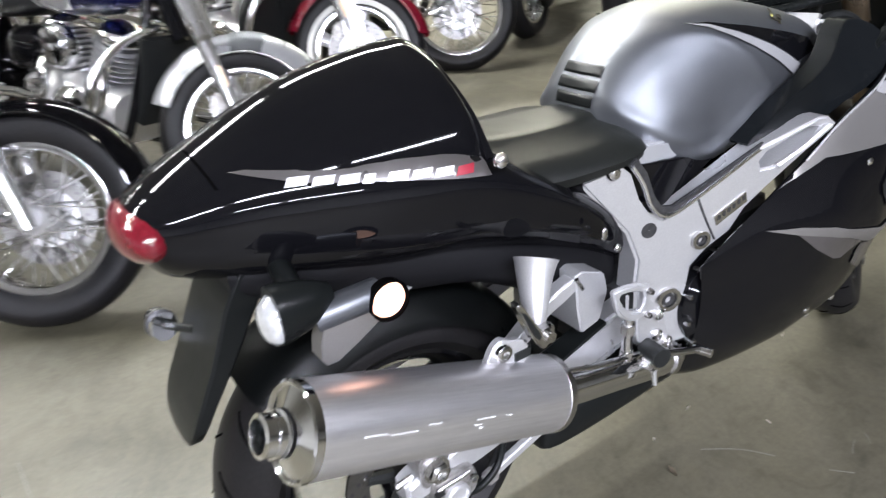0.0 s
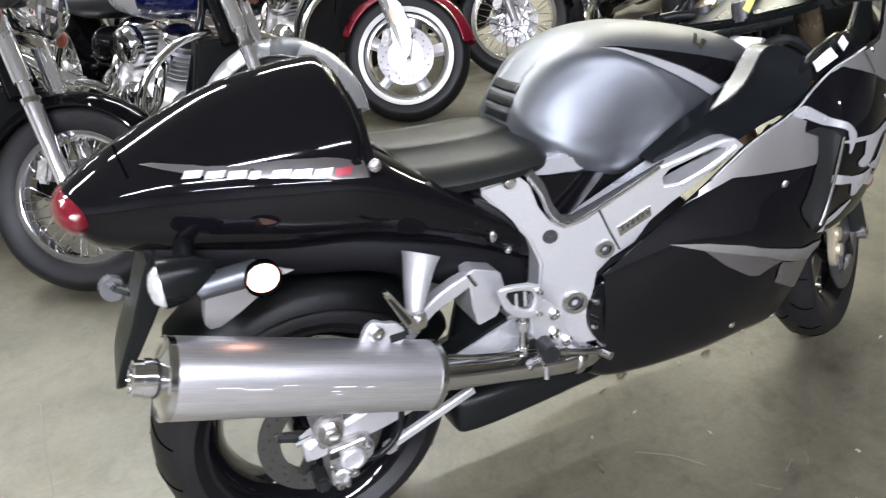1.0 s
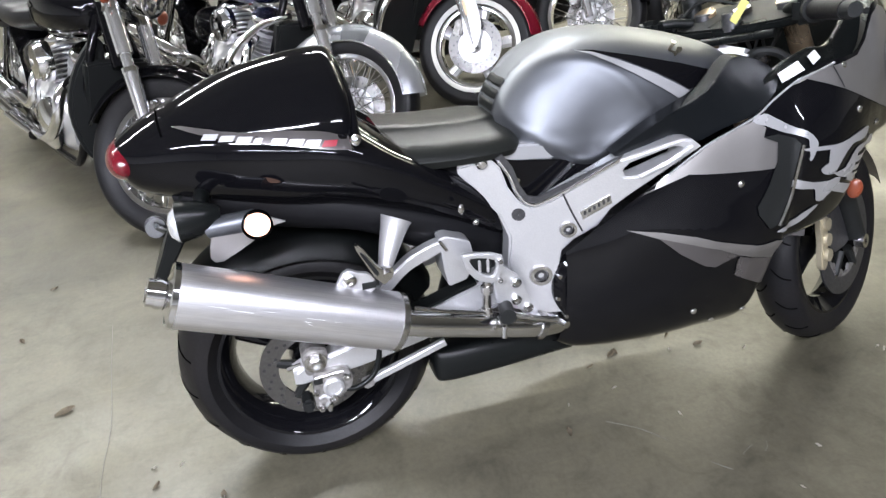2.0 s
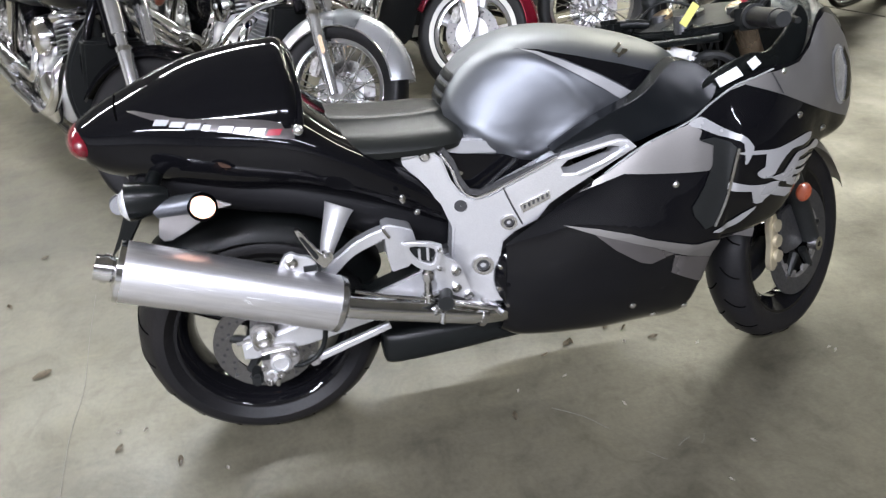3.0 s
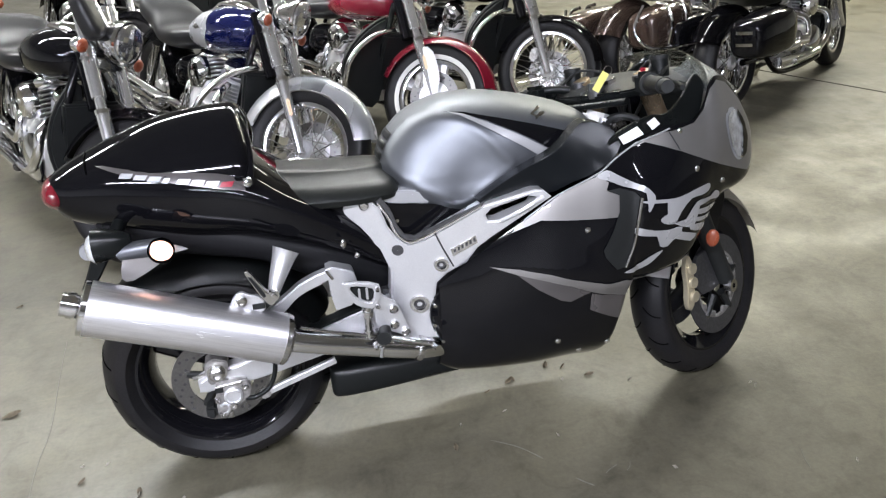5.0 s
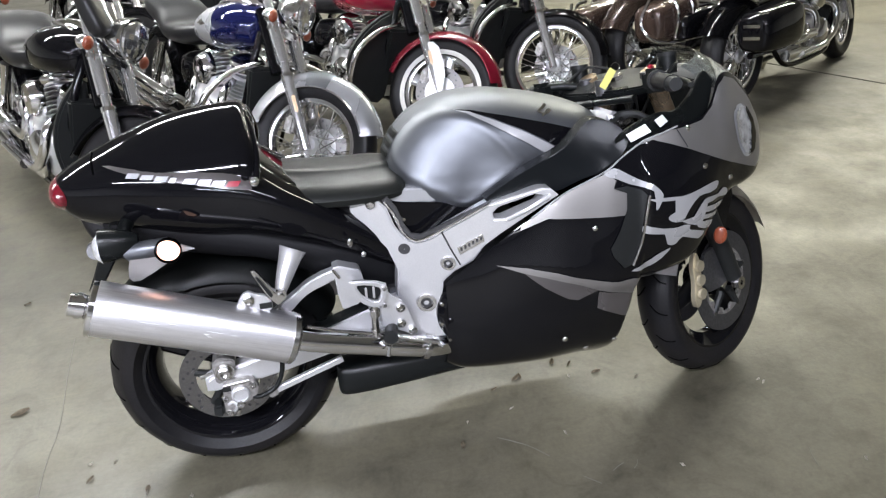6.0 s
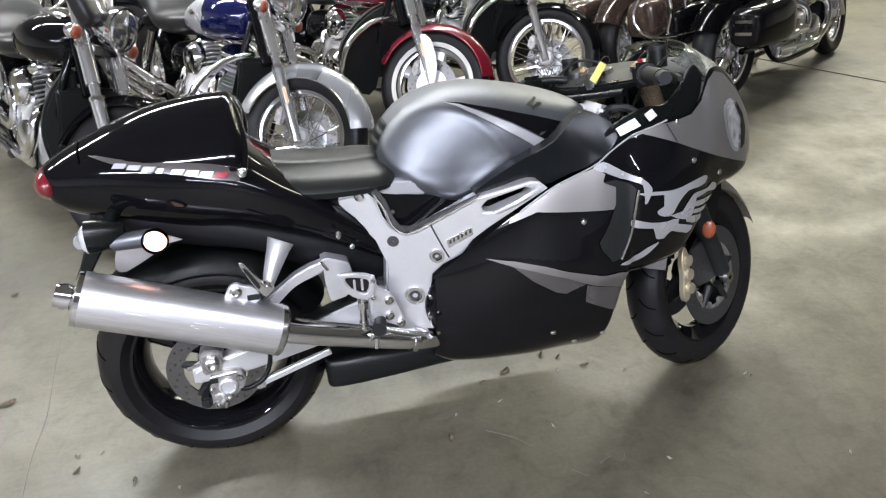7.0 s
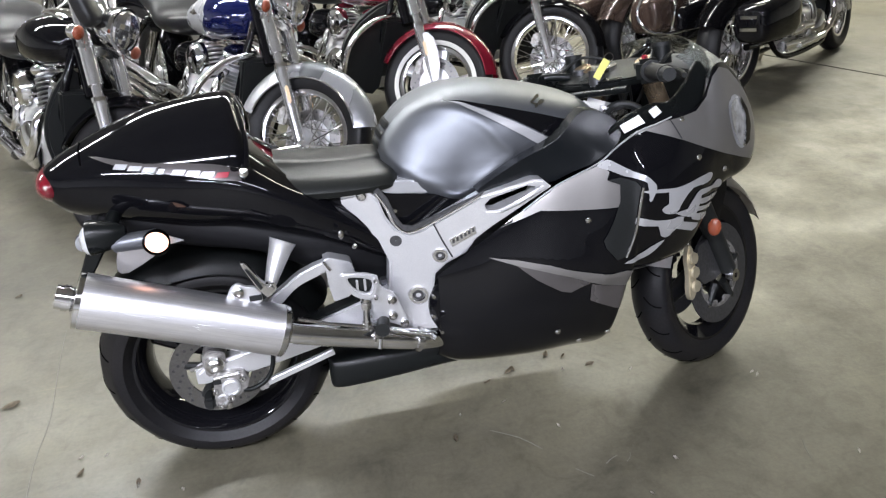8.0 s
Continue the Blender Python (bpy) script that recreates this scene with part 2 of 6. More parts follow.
def tube(points, r, seg=10, bm=None, smooth=5, r_end=None, flat=1.0):
    """A round bar along a line; smooth: steps between its points."""
    bm = bm or bmesh.new()
    pts = [Vector(p) for p in (spread(points, smooth) if smooth > 1 and len(points) > 2 else points)]
    rings = []
    side = None
    for i, p in enumerate(pts):
        d = (pts[min(i + 1, len(pts) - 1)] - pts[max(i - 1, 0)]).normalized()
        if side is None:
            side = d.cross(Vector((0.13, 0.31, 0.94)) if abs(d.z) < 0.9 else Vector((1, 0.1, 0))).normalized()
        side = (side - d * side.dot(d)).normalized()
        up = d.cross(side)
        rad = r if r_end is None else r + (r_end - r) * i / max(1, len(pts) - 1)
        rings.append([p + (side * math.cos(a) + up * math.sin(a) * flat) * rad for a in (2 * math.pi * k / seg for k in range(seg))])
    return skin(bm, rings)


def rod(a, b, r, r2=None, seg=12, bm=None):
    return tube([a, b], r, seg, bm, 1, r2)


def plate(outline, y0, y1, holes=(), bevel=0.0, bm=None):
    """An outline in x and z, given thickness along y."""
    own = bmesh.new()
    edges = []
    for loop in (outline, *holes):
        vs = [own.verts.new((p[0], y0, p[1])) for p in loop]
        edges += [own.edges.new((vs[i], vs[(i + 1) % len(vs)])) for i in range(len(vs))]
    bmesh.ops.triangle_fill(own, use_beauty=True, edges=edges)
    bmesh.ops.recalc_face_normals(own, faces=own.faces)
    res = bmesh.ops.extrude_face_region(own, geom=own.faces[:])
    bmesh.ops.translate(own, vec=(0, y1 - y0, 0), verts=[v for v in res["geom"] if isinstance(v, bmesh.types.BMVert)])
    bmesh.ops.recalc_face_normals(own, faces=own.faces)
    if bevel:
        rim = [e for e in own.edges if len(e.link_faces) == 2 and e.calc_face_angle(0) > 0.7 and (abs(e.verts[0].co.y - e.verts[1].co.y) < 1e-6)]
        bmesh.ops.bevel(own, geom=rim, offset=bevel, segments=2, affect="EDGES", clamp_overlap=True)
    if bm is None:
        return own
    me = bpy.data.meshes.new("join")
    own.to_mesh(me)
    own.free()
    bm.from_mesh(me)
    bpy.data.meshes.remove(me)
    return bm


def block(centre, size, bevel=0.004, bm=None, m=None):
    own = bmesh.new()
    bmesh.ops.create_cube(own, size=1.0)
    bmesh.ops.scale(own, vec=size, verts=own.verts)
    if bevel:
        bmesh.ops.bevel(own, geom=own.edges[:], offset=min(bevel, min(size) * 0.45), segments=2, affect="EDGES")
    if m is not None:
        moved(own, m)
    bmesh.ops.translate(own, vec=centre, verts=own.verts)
    if bm is None:
        return own
    me = bpy.data.meshes.new("join")
    own.to_mesh(me)
    own.free()
    bm.from_mesh(me)
    bpy.data.meshes.remove(me)
    return bm


def ball(centre, radii, u=20, v=12, bm=None, m=None):
    own = bmesh.new()
    bmesh.ops.create_uvsphere(own, u_segments=u, v_segments=v, radius=1.0)
    bmesh.ops.scale(own, vec=radii, verts=own.verts)
    if m is not None:
        moved(own, m)
    bmesh.ops.translate(own, vec=centre, verts=own.verts)
    if bm is None:
        return own
    me = bpy.data.meshes.new("join")
    own.to_mesh(me)
    own.free()
    bm.from_mesh(me)
    bpy.data.meshes.remove(me)
    return bm


def faceted_lens(centre, radii, seed):
    """A lens whose reflector breaks into small bright facets."""
    rnd = random.Random(seed)
    bm = bmesh.new()
    bmesh.ops.create_uvsphere(bm, u_segments=18, v_segments=12, radius=1.0)
    for v in bm.verts:
        v.co *= rnd.uniform(0.93, 1.03)
    bmesh.ops.scale(bm, vec=radii, verts=bm.verts)
    bmesh.ops.translate(bm, vec=centre, verts=bm.verts)
    return bm


def rounded(outline, steps=4):
    """A closed outline with softened corners."""
    n = len(outline)
    out = []
    for i in range(n):
        p = [np.array(outline[(i + k) % n], float) for k in (-1, 0, 1, 2)]
        for s in range(steps):
            u = s / steps
            out.append(tuple(0.5 * (2 * p[1] + (p[2] - p[0]) * u + (2 * p[0] - 5 * p[1] + 4 * p[2] - p[3]) * u * u + (3 * p[1] - p[0] - 3 * p[2] + p[3]) * u ** 3)))
    return out


def chamfered(outline, cut=0.25):
    """A closed outline whose corners are cut off."""
    out = []
    n = len(outline)
    for i in range(n):
        a, b = np.array(outline[i], float), np.array(outline[(i + 1) % n], float)
        out += [tuple(a + (b - a) * cut), tuple(b + (a - b) * cut)]
    return out


def decal(outline, body, side=-1, proud=0.0016, cell=0.018, fallback=0.2):
    """A thin painted shape laid on the side of a body, from its outline in x and z."""
    from_tree = BVH[body.name]
    own = bmesh.new()
    vs = [own.verts.new((p[0], 0, p[1])) for p in outline]
    own.faces.new(vs)
    bmesh.ops.triangulate(own, faces=own.faces[:])
    for _ in range(6):
        long = [e for e in own.edges if e.calc_length() > cell * 1.5]
        if not long:
            break
        bmesh.ops.subdivide_edges(own, edges=long, cuts=1)
        bmesh.ops.triangulate(own, faces=own.faces[:])
    for v in own.verts:
        hit = from_tree.ray_cast(Vector((v.co.x, side * 1.0, v.co.z)), Vector((0, -side, 0)))
        if hit[0] is None:
            near = from_tree.find_nearest(Vector((v.co.x, side * fallback, v.co.z)))
            v.co = near[0] + Vector((0, side * proud, 0))
        else:
            nrm = hit[1] if hit[1].y * side > 0 else -hit[1]
            v.co = hit[0] + nrm * proud
    return own


BVH = {}


def surveyed(ob):
    """Keeps a search tree of a part's surface for decals."""
    from mathutils.bvhtree import BVHTree
    me = ob.data
    BVH[ob.name] = BVHTree.FromPolygons([v.co.copy() for v in me.vertices], [tuple(p.vertices) for p in me.polygons])
    return ob


# ---- the hall ----
def slab(name, centre, size, mat, label):
    ob = part(name, block(centre, size, 0.0), mat, None, label, kind="structure")
    return ob


slab("floor", (3, 1, -0.1), (26, 30, 0.2), CONCRETE, "worn grey-tan concrete floor with stains and scratches")
slab("ceiling", (3, 1, CEILING + 0.1), (26, 30, 0.2), CEILING_PAINT, "dark painted hall ceiling")
slab("wall_north", (3, 16.1, CEILING / 2), (26, 0.2, CEILING), WALL_PAINT, "plain pale painted hall wall")
slab("wall_south", (3, -14.1, CEILING / 2), (26, 0.2, CEILING), WALL_PAINT, "plain pale painted hall wall")
slab("wall_west", (-10.1, 1, CEILING / 2), (0.2, 30, CEILING), WALL_PAINT, "plain pale painted hall wall")
slab("wall_east", (16.1, 1, CEILING / 2), (0.2, 30, CEILING), WALL_PAINT, "plain pale painted hall wall")

first = None
for row_x, row_y, watts in LAMP_SPOTS:
    at = pose(row_x, row_y, CEILING)
    if first is None:
        first = thing("ceiling_light", "white enamel fluorescent strip fitting on the ceiling", "ceiling light", at, "ceiling strip lights")
        part("housing", block((0, 0, -0.06), (2.4, 0.30, 0.12), 0.01), LAMP_HOUSING, first)
    else:
        copy_thing(first, at)


# ---- the sport motorcycle ----
LEAN, STEER = 6.1, 28.5
sport = thing("sport_motorcycle", "silver and gloss black sport motorcycle leaning on its side stand", "motorcycle", pose(0, 0, 0, -LEAN, 0, 0))
RW, FW = Vector((0, 0, 0.311)), Vector((1.508, 0, 0.30))
RAKE = radians(24.2)
_axis = Vector((-math.sin(RAKE), 0, math.cos(RAKE)))
_foot = Vector((1.508 + 0.095, 0, 0))
TURNED = Matrix.Translation(_foot) @ Matrix.Rotation(radians(STEER), 4, _axis) @ Matrix.Translation(-_foot)


def tyre_profile(R, w, bead):
    out = [(R, 0)]
    for k in (0.12, 0.25, 0.36, 0.44, 0.49):
        out.append((R - (k * 2) ** 2.4 * w * 0.26, w * k))
    out += [(R - w * 0.36, w * 0.5), (bead + 0.012, w * 0.44), (bead, w * 0.38)]
    inner = [(bead, -w * 0.38)]
    back = [(r, -y) for r, y in out[1:-1]]
    return out + inner + back[::-1]


def sport_wheel(centre, R, w, bead, m, spokes, twist):
    c = tuple(centre)
    place = lambda bm: moved(bm, m) if m is not None else bm
    tyre = part("tyre", place(lathe(tyre_profile(R, w, bead), 72, centre=c)), RUBBER, sport, "black low-profile sport tyre")
    cuts = bmesh.new()
    for k in range(18):
        a0 = 2 * math.pi * k / 18
        for s in (-1, 1):
            line = []
            for q in range(5):
                f = 0.06 + 0.36 * q / 4
                a = a0 + (0.17 if s > 0 else 0.0) + 0.055 * q - 0.006 * q * q
                r = R - (f * 2) ** 2.4 * w * 0.26 - 0.0004
                line.append((c[0] + r * math.cos(a), c[1] + s * w * f, c[2] + r * math.sin(a)))
            tube(line, 0.0022, 6, cuts, 2)
    part("tread_groove", place(cuts), JOINT_BLACK, tyre, "slanted tread grooves", kind="stuff")
    h = w * 0.40
    lip = bead
    prof = [(lip + 0.008, h), (lip + 0.008, h - 0.008), (lip - 0.012, h - 0.02), (lip - 0.028, h * 0.3), (lip - 0.030, -h * 0.3),
            (lip - 0.012, -h + 0.02), (lip + 0.008, -h + 0.008), (lip + 0.008, -h), (lip - 0.004, -h), (lip - 0.022, -h + 0.016),
            (lip - 0.040, -h * 0.3), (lip - 0.040, h * 0.3), (lip - 0.022, h - 0.016), (lip - 0.004, h)]
    part("rim", place(lathe(prof, 72, centre=c)), GLOSS_BLACK, sport, "gloss black cast rim")
    for k in range(spokes):
        a = 2 * math.pi * k / spokes + twist
        d = Vector((math.cos(a), 0, math.sin(a)))
        t = Vector((-math.sin(a), 0, math.cos(a)))
        p0, p1, p2 = centre + d * 0.045, centre + d * (lip * 0.5) + t * 0.012, centre + d * (lip - 0.033) + t * 0.02
        part("spoke", place(tube([p0, p1, p2], 0.03, 12, None, 5, 0.022, 1.0)), GLOSS_BLACK if m is None else UNDER_BLACK, sport)
    hub = [(0.05, w * 0.35), (0.055, w * 0.2), (0.045, 0), (0.055, -w * 0.2), (0.05, -w * 0.35), (0.014, -w * 0.35), (0.014, w * 0.35)]
    part("hub", place(lathe(hub, 32, centre=c)), GLOSS_BLACK, sport)
    return tyre


def brake_disc(centre, y, r_out, r_in, m, holes):
    c = Vector(centre)
    bm = bmesh.new()
    seg = 96
    prof = [(r_out, y - 0.0025), (r_out, y + 0.0025), (r_in, y + 0.0025), (r_in, y - 0.0025)]
    lathe(prof, seg, bm, centre=tuple(c))
    # Front discs: darker steel colour stands in for the dark reflection at their angle.
    disc = part("brake_disc", moved(bm, m) if m is not None else bm, DISC if m is None else DARK_STEEL, sport, "drilled steel brake disc")
    dots = bmesh.new()
    for k in range(holes):
        a = 2 * math.pi * k / holes
        r = r_in + (r_out - r_in) * (0.25, 0.5, 0.75)[k % 3]
        p = c + Vector((r * math.cos(a), y - 0.0029, r * math.sin(a)))
        rod(p, p + Vector((0, 0.0058, 0)), 0.0042, seg=8, bm=dots)
    part("drill_holes", moved(dots, m) if m is not None else dots, DARK_STEEL, disc, kind="stuff")
    for k in range(5):
        a = 2 * math.pi * k / 5 + 0.3
        d = Vector((math.cos(a), 0, math.sin(a)))
        arm = tube([c + d * 0.04 + Vector((0, y, 0)), c + d * (r_in + 0.006) + Vector((0, y, 0))], 0.013, 8, None, 1, 0.010)
        part("carrier_arm", moved(arm, m) if m is not None else arm, MATTE_BLACK, disc)
        p = c + d * (r_in + 0.004)
        pin = rod(p + Vector((0, y - 0.006, 0)), p + Vector((0, y + 0.006, 0)), 0.010, seg=10)
        part("disc_button", moved(pin, m) if m is not None else pin, DISC, disc)


def carrier_ring(y):
    """The pale inner edge of a front disc, with its tabs."""
    bm = lathe([(0.109, y - 0.004), (0.109, y + 0.004), (0.101, y + 0.004), (0.101, y - 0.004)], 64, centre=tuple(FW))
    for k in range(10):
        a = 2 * math.pi * k / 10
        p = FW + Vector((0.098 * math.cos(a), y, 0.098 * math.sin(a)))
        rod(p + Vector((0, -0.004, 0)), p + Vector((0, 0.004, 0)), 0.011, seg=12, bm=bm)
    part("carrier_ring", moved(bm, TURNED), CASTING, sport, "pale steel inner ring of the brake disc")


sport_wheel(RW, 0.311, 0.19, 0.218, None, 3, 0.5)
sport_wheel(FW, 0.300, 0.122, 0.218, TURNED, 3, 1.2)
brake_disc(RW, -0.105, 0.128, 0.084, None, 42)
brake_disc(FW, -0.075, 0.16, 0.105, TURNED, 60)
brake_disc(FW, 0.075, 0.16, 0.105, TURNED, 60)
for y in (-0.075, 0.075):
    carrier_ring(y)

# rear calliper and its carrier
cal = part("rear_caliper", plate(chamfered([(-0.008, 0.347), (0.007, 0.355), (0.068, 0.353), (0.079, 0.322), (0.073, 0.300), (0.051, 0.282), (0.020, 0.265), (0.008, 0.250), (-0.014, 0.258), (-0.013, 0.290)], 0.16), -0.200, -0.135, bevel=0.006), CASTING, sport, "cast alloy rear brake caliper")
for x, z, r in ((0.028, 0.281, 0.011), (0.064, 0.331, 0.009), (-0.008, 0.304, 0.007), (-0.002, 0.261, 0.008)):
    part("bolt", lathe([(r, 0), (r, -0.008), (r * 0.8, -0.011), (r * 0.45, -0.011), (r * 0.4, -0.005), (0.001, -0.005), (0.001, 0)], 18, centre=(x, -0.200, z)), STEEL, cal)
part("piston_cap", lathe([(0.024, 0), (0.024, -0.006), (0.019, -0.009), (0.017, -0.004), (0.001, -0.004), (0.001, 0)], 28, centre=(0.032, -0.200, 0.309)), ALLOY, cal, "bright round piston cap")
part("caliper_window", block((0.000, -0.200, 0.330), (0.020, 0.004, 0.014), 0.001), MATTE_BLACK, cal)
part("pad_pin", rod((-0.006, -0.203, 0.342), (0.058, -0.203, 0.347), 0.004, seg=8), STEEL, cal)
part("caliper_rib", tube([(-0.004, -0.200, 0.284), (0.010, -0.203, 0.290), (0.018, -0.203, 0.276), (0.010, -0.200, 0.262)], 0.004, 8), ALLOY, cal)
ab = part("axle_block", plate(chamfered([(-0.028, 0.401), (-0.009, 0.419), (0.030, 0.408), (0.031, 0.383), (0.015, 0.347), (-0.023, 0.343)], 0.15), -0.192, -0.14, bevel=0.004), CASTING, sport, "alloy axle adjuster block")
part("axle_washer", lathe([(0.025, 0), (0.025, -0.004), (0.012, -0.004), (0.012, 0)], 24, centre=(0.002, -0.192, 0.378)), STEEL, ab)
part("axle_nut", lathe([(0.020, 0), (0.020, -0.016), (0.015, -0.020), (0.010, -0.020), (0.009, -0.010), (0.001, -0.010), (0.001, 0)], 6, centre=(0.002, -0.192, 0.378)), STEEL, ab)
part("adjuster_bolt", rod((-0.062, -0.168, 0.358), (-0.030, -0.168, 0.363), 0.006, seg=6), STEEL, ab)
part("caliper_pad", block((-0.030, -0.17, 0.262), (0.026, 0.05, 0.034), 0.006), MATTE_BLACK, cal)
part("bleed_screw", rod((0.020, -0.19, 0.258), (0.015, -0.19, 0.240), 0.006), STEEL, cal)
part("brake_hose", tube([(0.060, -0.195, 0.292), (0.085, -0.195, 0.290), (0.123, -0.192, 0.309), (0.144, -0.185, 0.351), (0.15, -0.18, 0.42)], 0.0065), SATIN_BLACK, sport)
part("torque_arm", plate([(0.112, 0.282), (0.124, 0.304), (0.300, 0.362), (0.305, 0.345)], -0.192, -0.176, bevel=0.003), ALLOY, sport, "flat alloy brake torque arm")
part("arm_end", block((0.112, -0.186, 0.291), (0.026, 0.022, 0.024), 0.004, m=pose(0, 0, 0, 0, -18, 0)), CASTING, sport)

# swing arm
for s in (-1, 1):
    arm = plate(chamfered([(-0.05, 0.36), (0.12, 0.405), (0.221, 0.441), (0.386, 0.486), (0.56, 0.53), (0.58, 0.46), (0.40, 0.400), (0.354, 0.388), (0.12, 0.335), (-0.05, 0.315)], 0.12), s * 0.185, s * 0.135, bevel=0.008)
    part("swing_arm", arm, ALLOY, sport, "silver alloy swing arm beam")
part("arm_brace", plate(rounded([(0.130, 0.510), (0.209, 0.569), (0.243, 0.593), (0.308, 0.616), (0.318, 0.592), (0.255, 0.567), (0.221, 0.547), (0.160, 0.494)], 2), -0.195, -0.165, bevel=0.004), ALLOY, sport, "flat silver swing arm brace")
box = part("arm_gusset", plate(chamfered([(0.305, 0.622), (0.321, 0.626), (0.374, 0.605), (0.383, 0.565), (0.364, 0.512), (0.320, 0.502), (0.312, 0.545), (0.309, 0.589)], 0.1), -0.198, -0.10, bevel=0.006), ALLOY, sport, "silver boxed gusset of the swing arm")
part("gusset_clip", rod((0.306, -0.200, 0.618), (0.320, -0.200, 0.594), 0.004, seg=8), STEEL, box)
part("chain_guard", plate([(0.19, 0.437), (0.385, 0.497), (0.386, 0.490), (0.19, 0.430)], -0.192, -0.15), SATIN_BLACK, sport)
part("guard_tab", block((0.203, -0.195, 0.452), (0.014, 0.006, 0.012), 0.002), STEEL, sport)
part("shock_absorber", rod((0.36, -0.02, 0.36), (0.44, -0.02, 0.62), 0.035, seg=20), SATIN_BLACK, sport)
# hugger over the rear tyre
rings = []
for i in range(26):
    a = radians(25 + i * 4.3)
    ring = []
    for j in range(11):
        u = (j - 5) / 5
        r = 0.345 - 0.035 * abs(u) ** 3 - (0.03 * abs(u) if abs(u) > 0.85 else 0)
        ring.append((r * math.cos(a), 0.112 * u, 0.311 + r * math.sin(a)))
    rings.append(ring)
hug = skin(bmesh.new(), rings, closed=False)
bmesh.ops.solidify(hug, geom=hug.faces[:], thickness=0.004)
part("rear_hugger", hug, SATIN_BLACK, sport, "satin black inner mudguard over the rear tyre")

# main frame beams
FRAME_OUT = [(0.359, 0.760), (0.435, 0.777), (0.458, 0.755), (0.474, 0.705), (0.494, 0.674), (0.521, 0.660), (0.556, 0.668), (0.702, 0.752), (0.829, 0.789), (0.850, 0.787),
             (0.870, 0.769), (0.727, 0.669), (0.690, 0.640), (0.662, 0.600), (0.613, 0.572), (0.585, 0.545), (0.574, 0.470), (0.580, 0.420), (0.597, 0.384), (0.501, 0.379),
             (0.476, 0.440), (0.466, 0.510), (0.472, 0.585), (0.450, 0.645)]
SLOT = [(0.712, 0.727), (0.726, 0.743), (0.815, 0.774), (0.835, 0.770), (0.822, 0.749), (0.741, 0.713), (0.717, 0.713)]


def splay(bm, s):
    """Bends a flat side part so that it opens out towards the front."""
    for v in bm.verts:
        v.co.y = s * (0.165 + 0.28 * (v.co.x - 0.42)) + v.co.y
    return bm


for s in (-1, 1):
    rim = plate(FRAME_OUT, s * 0.004, -s * 0.045, [SLOT], bevel=0.005)
    beam = part("frame_beam", splay(rim, s), ALLOY, sport, "silver cast alloy main frame beam")
    if s < 0:
        edge = [(0.447, 0.775), (0.470, 0.745), (0.485, 0.700), (0.505, 0.672), (0.535, 0.668), (0.60, 0.698), (0.70, 0.752), (0.71, 0.765), (0.60, 0.712), (0.535, 0.682), (0.512, 0.686), (0.497, 0.71), (0.482, 0.755), (0.462, 0.785)]
        part("frame_trim", splay(plate(edge, -0.009, 0.0, bevel=0.002), s), DARK_STEEL, beam, "dark rubber edging strip")
        part("frame_trim", splay(tube([(0.452, -0.009, 0.772), (0.474, -0.009, 0.735), (0.489, -0.009, 0.693), (0.512, -0.009, 0.668), (0.54, -0.009, 0.668), (0.62, -0.009, 0.709), (0.70, -0.009, 0.754)], 0.004, 8), s), CHROME, beam)
        for x, z, r in ((0.537, 0.487, 0.026), (0.597, 0.598, 0.019)):
            ring = lathe([(r, 0), (r * 0.95, -0.006), (r * 0.62, -0.006), (r * 0.55, 0.004), (r * 0.55, 0.01), (r, 0.01)], 28, centre=(x, -0.004, z))
            part("pivot_cap", splay(ring, s), STEEL, beam)
            part("socket_bolt", splay(lathe([(r * 0.55, 0.0), (r * 0.5, -0.004), (r * 0.28, -0.004), (r * 0.25, 0.004), (0.001, 0.004), (0.001, 0.008), (r * 0.55, 0.008)], 18, centre=(x, -0.004, z)), s), DARK_STEEL, beam)
        part("frame_hole", splay(lathe([(0.016, 0.0), (0.0145, -0.0055), (0.012, -0.0055), (0.012, -0.0045), (0.001, -0.0045), (0.001, 0.0)], 24, centre=(0.492, 0, 0.642)), s), DARK_STEEL, beam)
        part("frame_bolt", splay(lathe([(0.012, 0.0), (0.012, -0.010), (0.008, -0.014), (0.001, -0.014), (0.001, 0.0)], 20, centre=(0.418, 0, 0.766)), s), STEEL, beam)
        part("weld_seam", splay(tube([(0.585, -0.004, 0.688), (0.605, -0.004, 0.64), (0.628, -0.004, 0.592)], 0.0022, 8), s), DARK_STEEL, beam)
        part("name_plate", splay(plate([(0.622, 0.640), (0.685, 0.675), (0.689, 0.655), (0.628, 0.620)], -0.0065, -0.004), s), STEEL, beam, "small dark plate with worn relief marks")
        for k in range(6):
            x = 0.632 + k * 0.0098
            z = 0.6365 + k * 0.0055
            part("relief_mark", splay(block((x, -0.0070, z), (0.0052, 0.001, 0.010), 0), s), DARK_STEEL, beam)
        part("slot_rod", splay(tube([(0.745, -0.006, 0.712), (0.79, -0.008, 0.735), (0.825, -0.008, 0.757), (0.85, -0.006, 0.77)], 0.006, 8), s), ALLOY, beam)

# engine block, seen dark behind the frame
part("engine_block", block((0.72, 0, 0.46), (0.36, 0.36, 0.30), 0.03), DARK_STEEL, sport, "dark engine casing behind the fairing")
part("gearbox", block((0.50, 0, 0.45), (0.16, 0.30, 0.20), 0.03), DARK_STEEL, sport)
part("battery_box", block((0.42, 0, 0.66), (0.22, 0.24, 0.16), 0.02), MATTE_BLACK, sport)

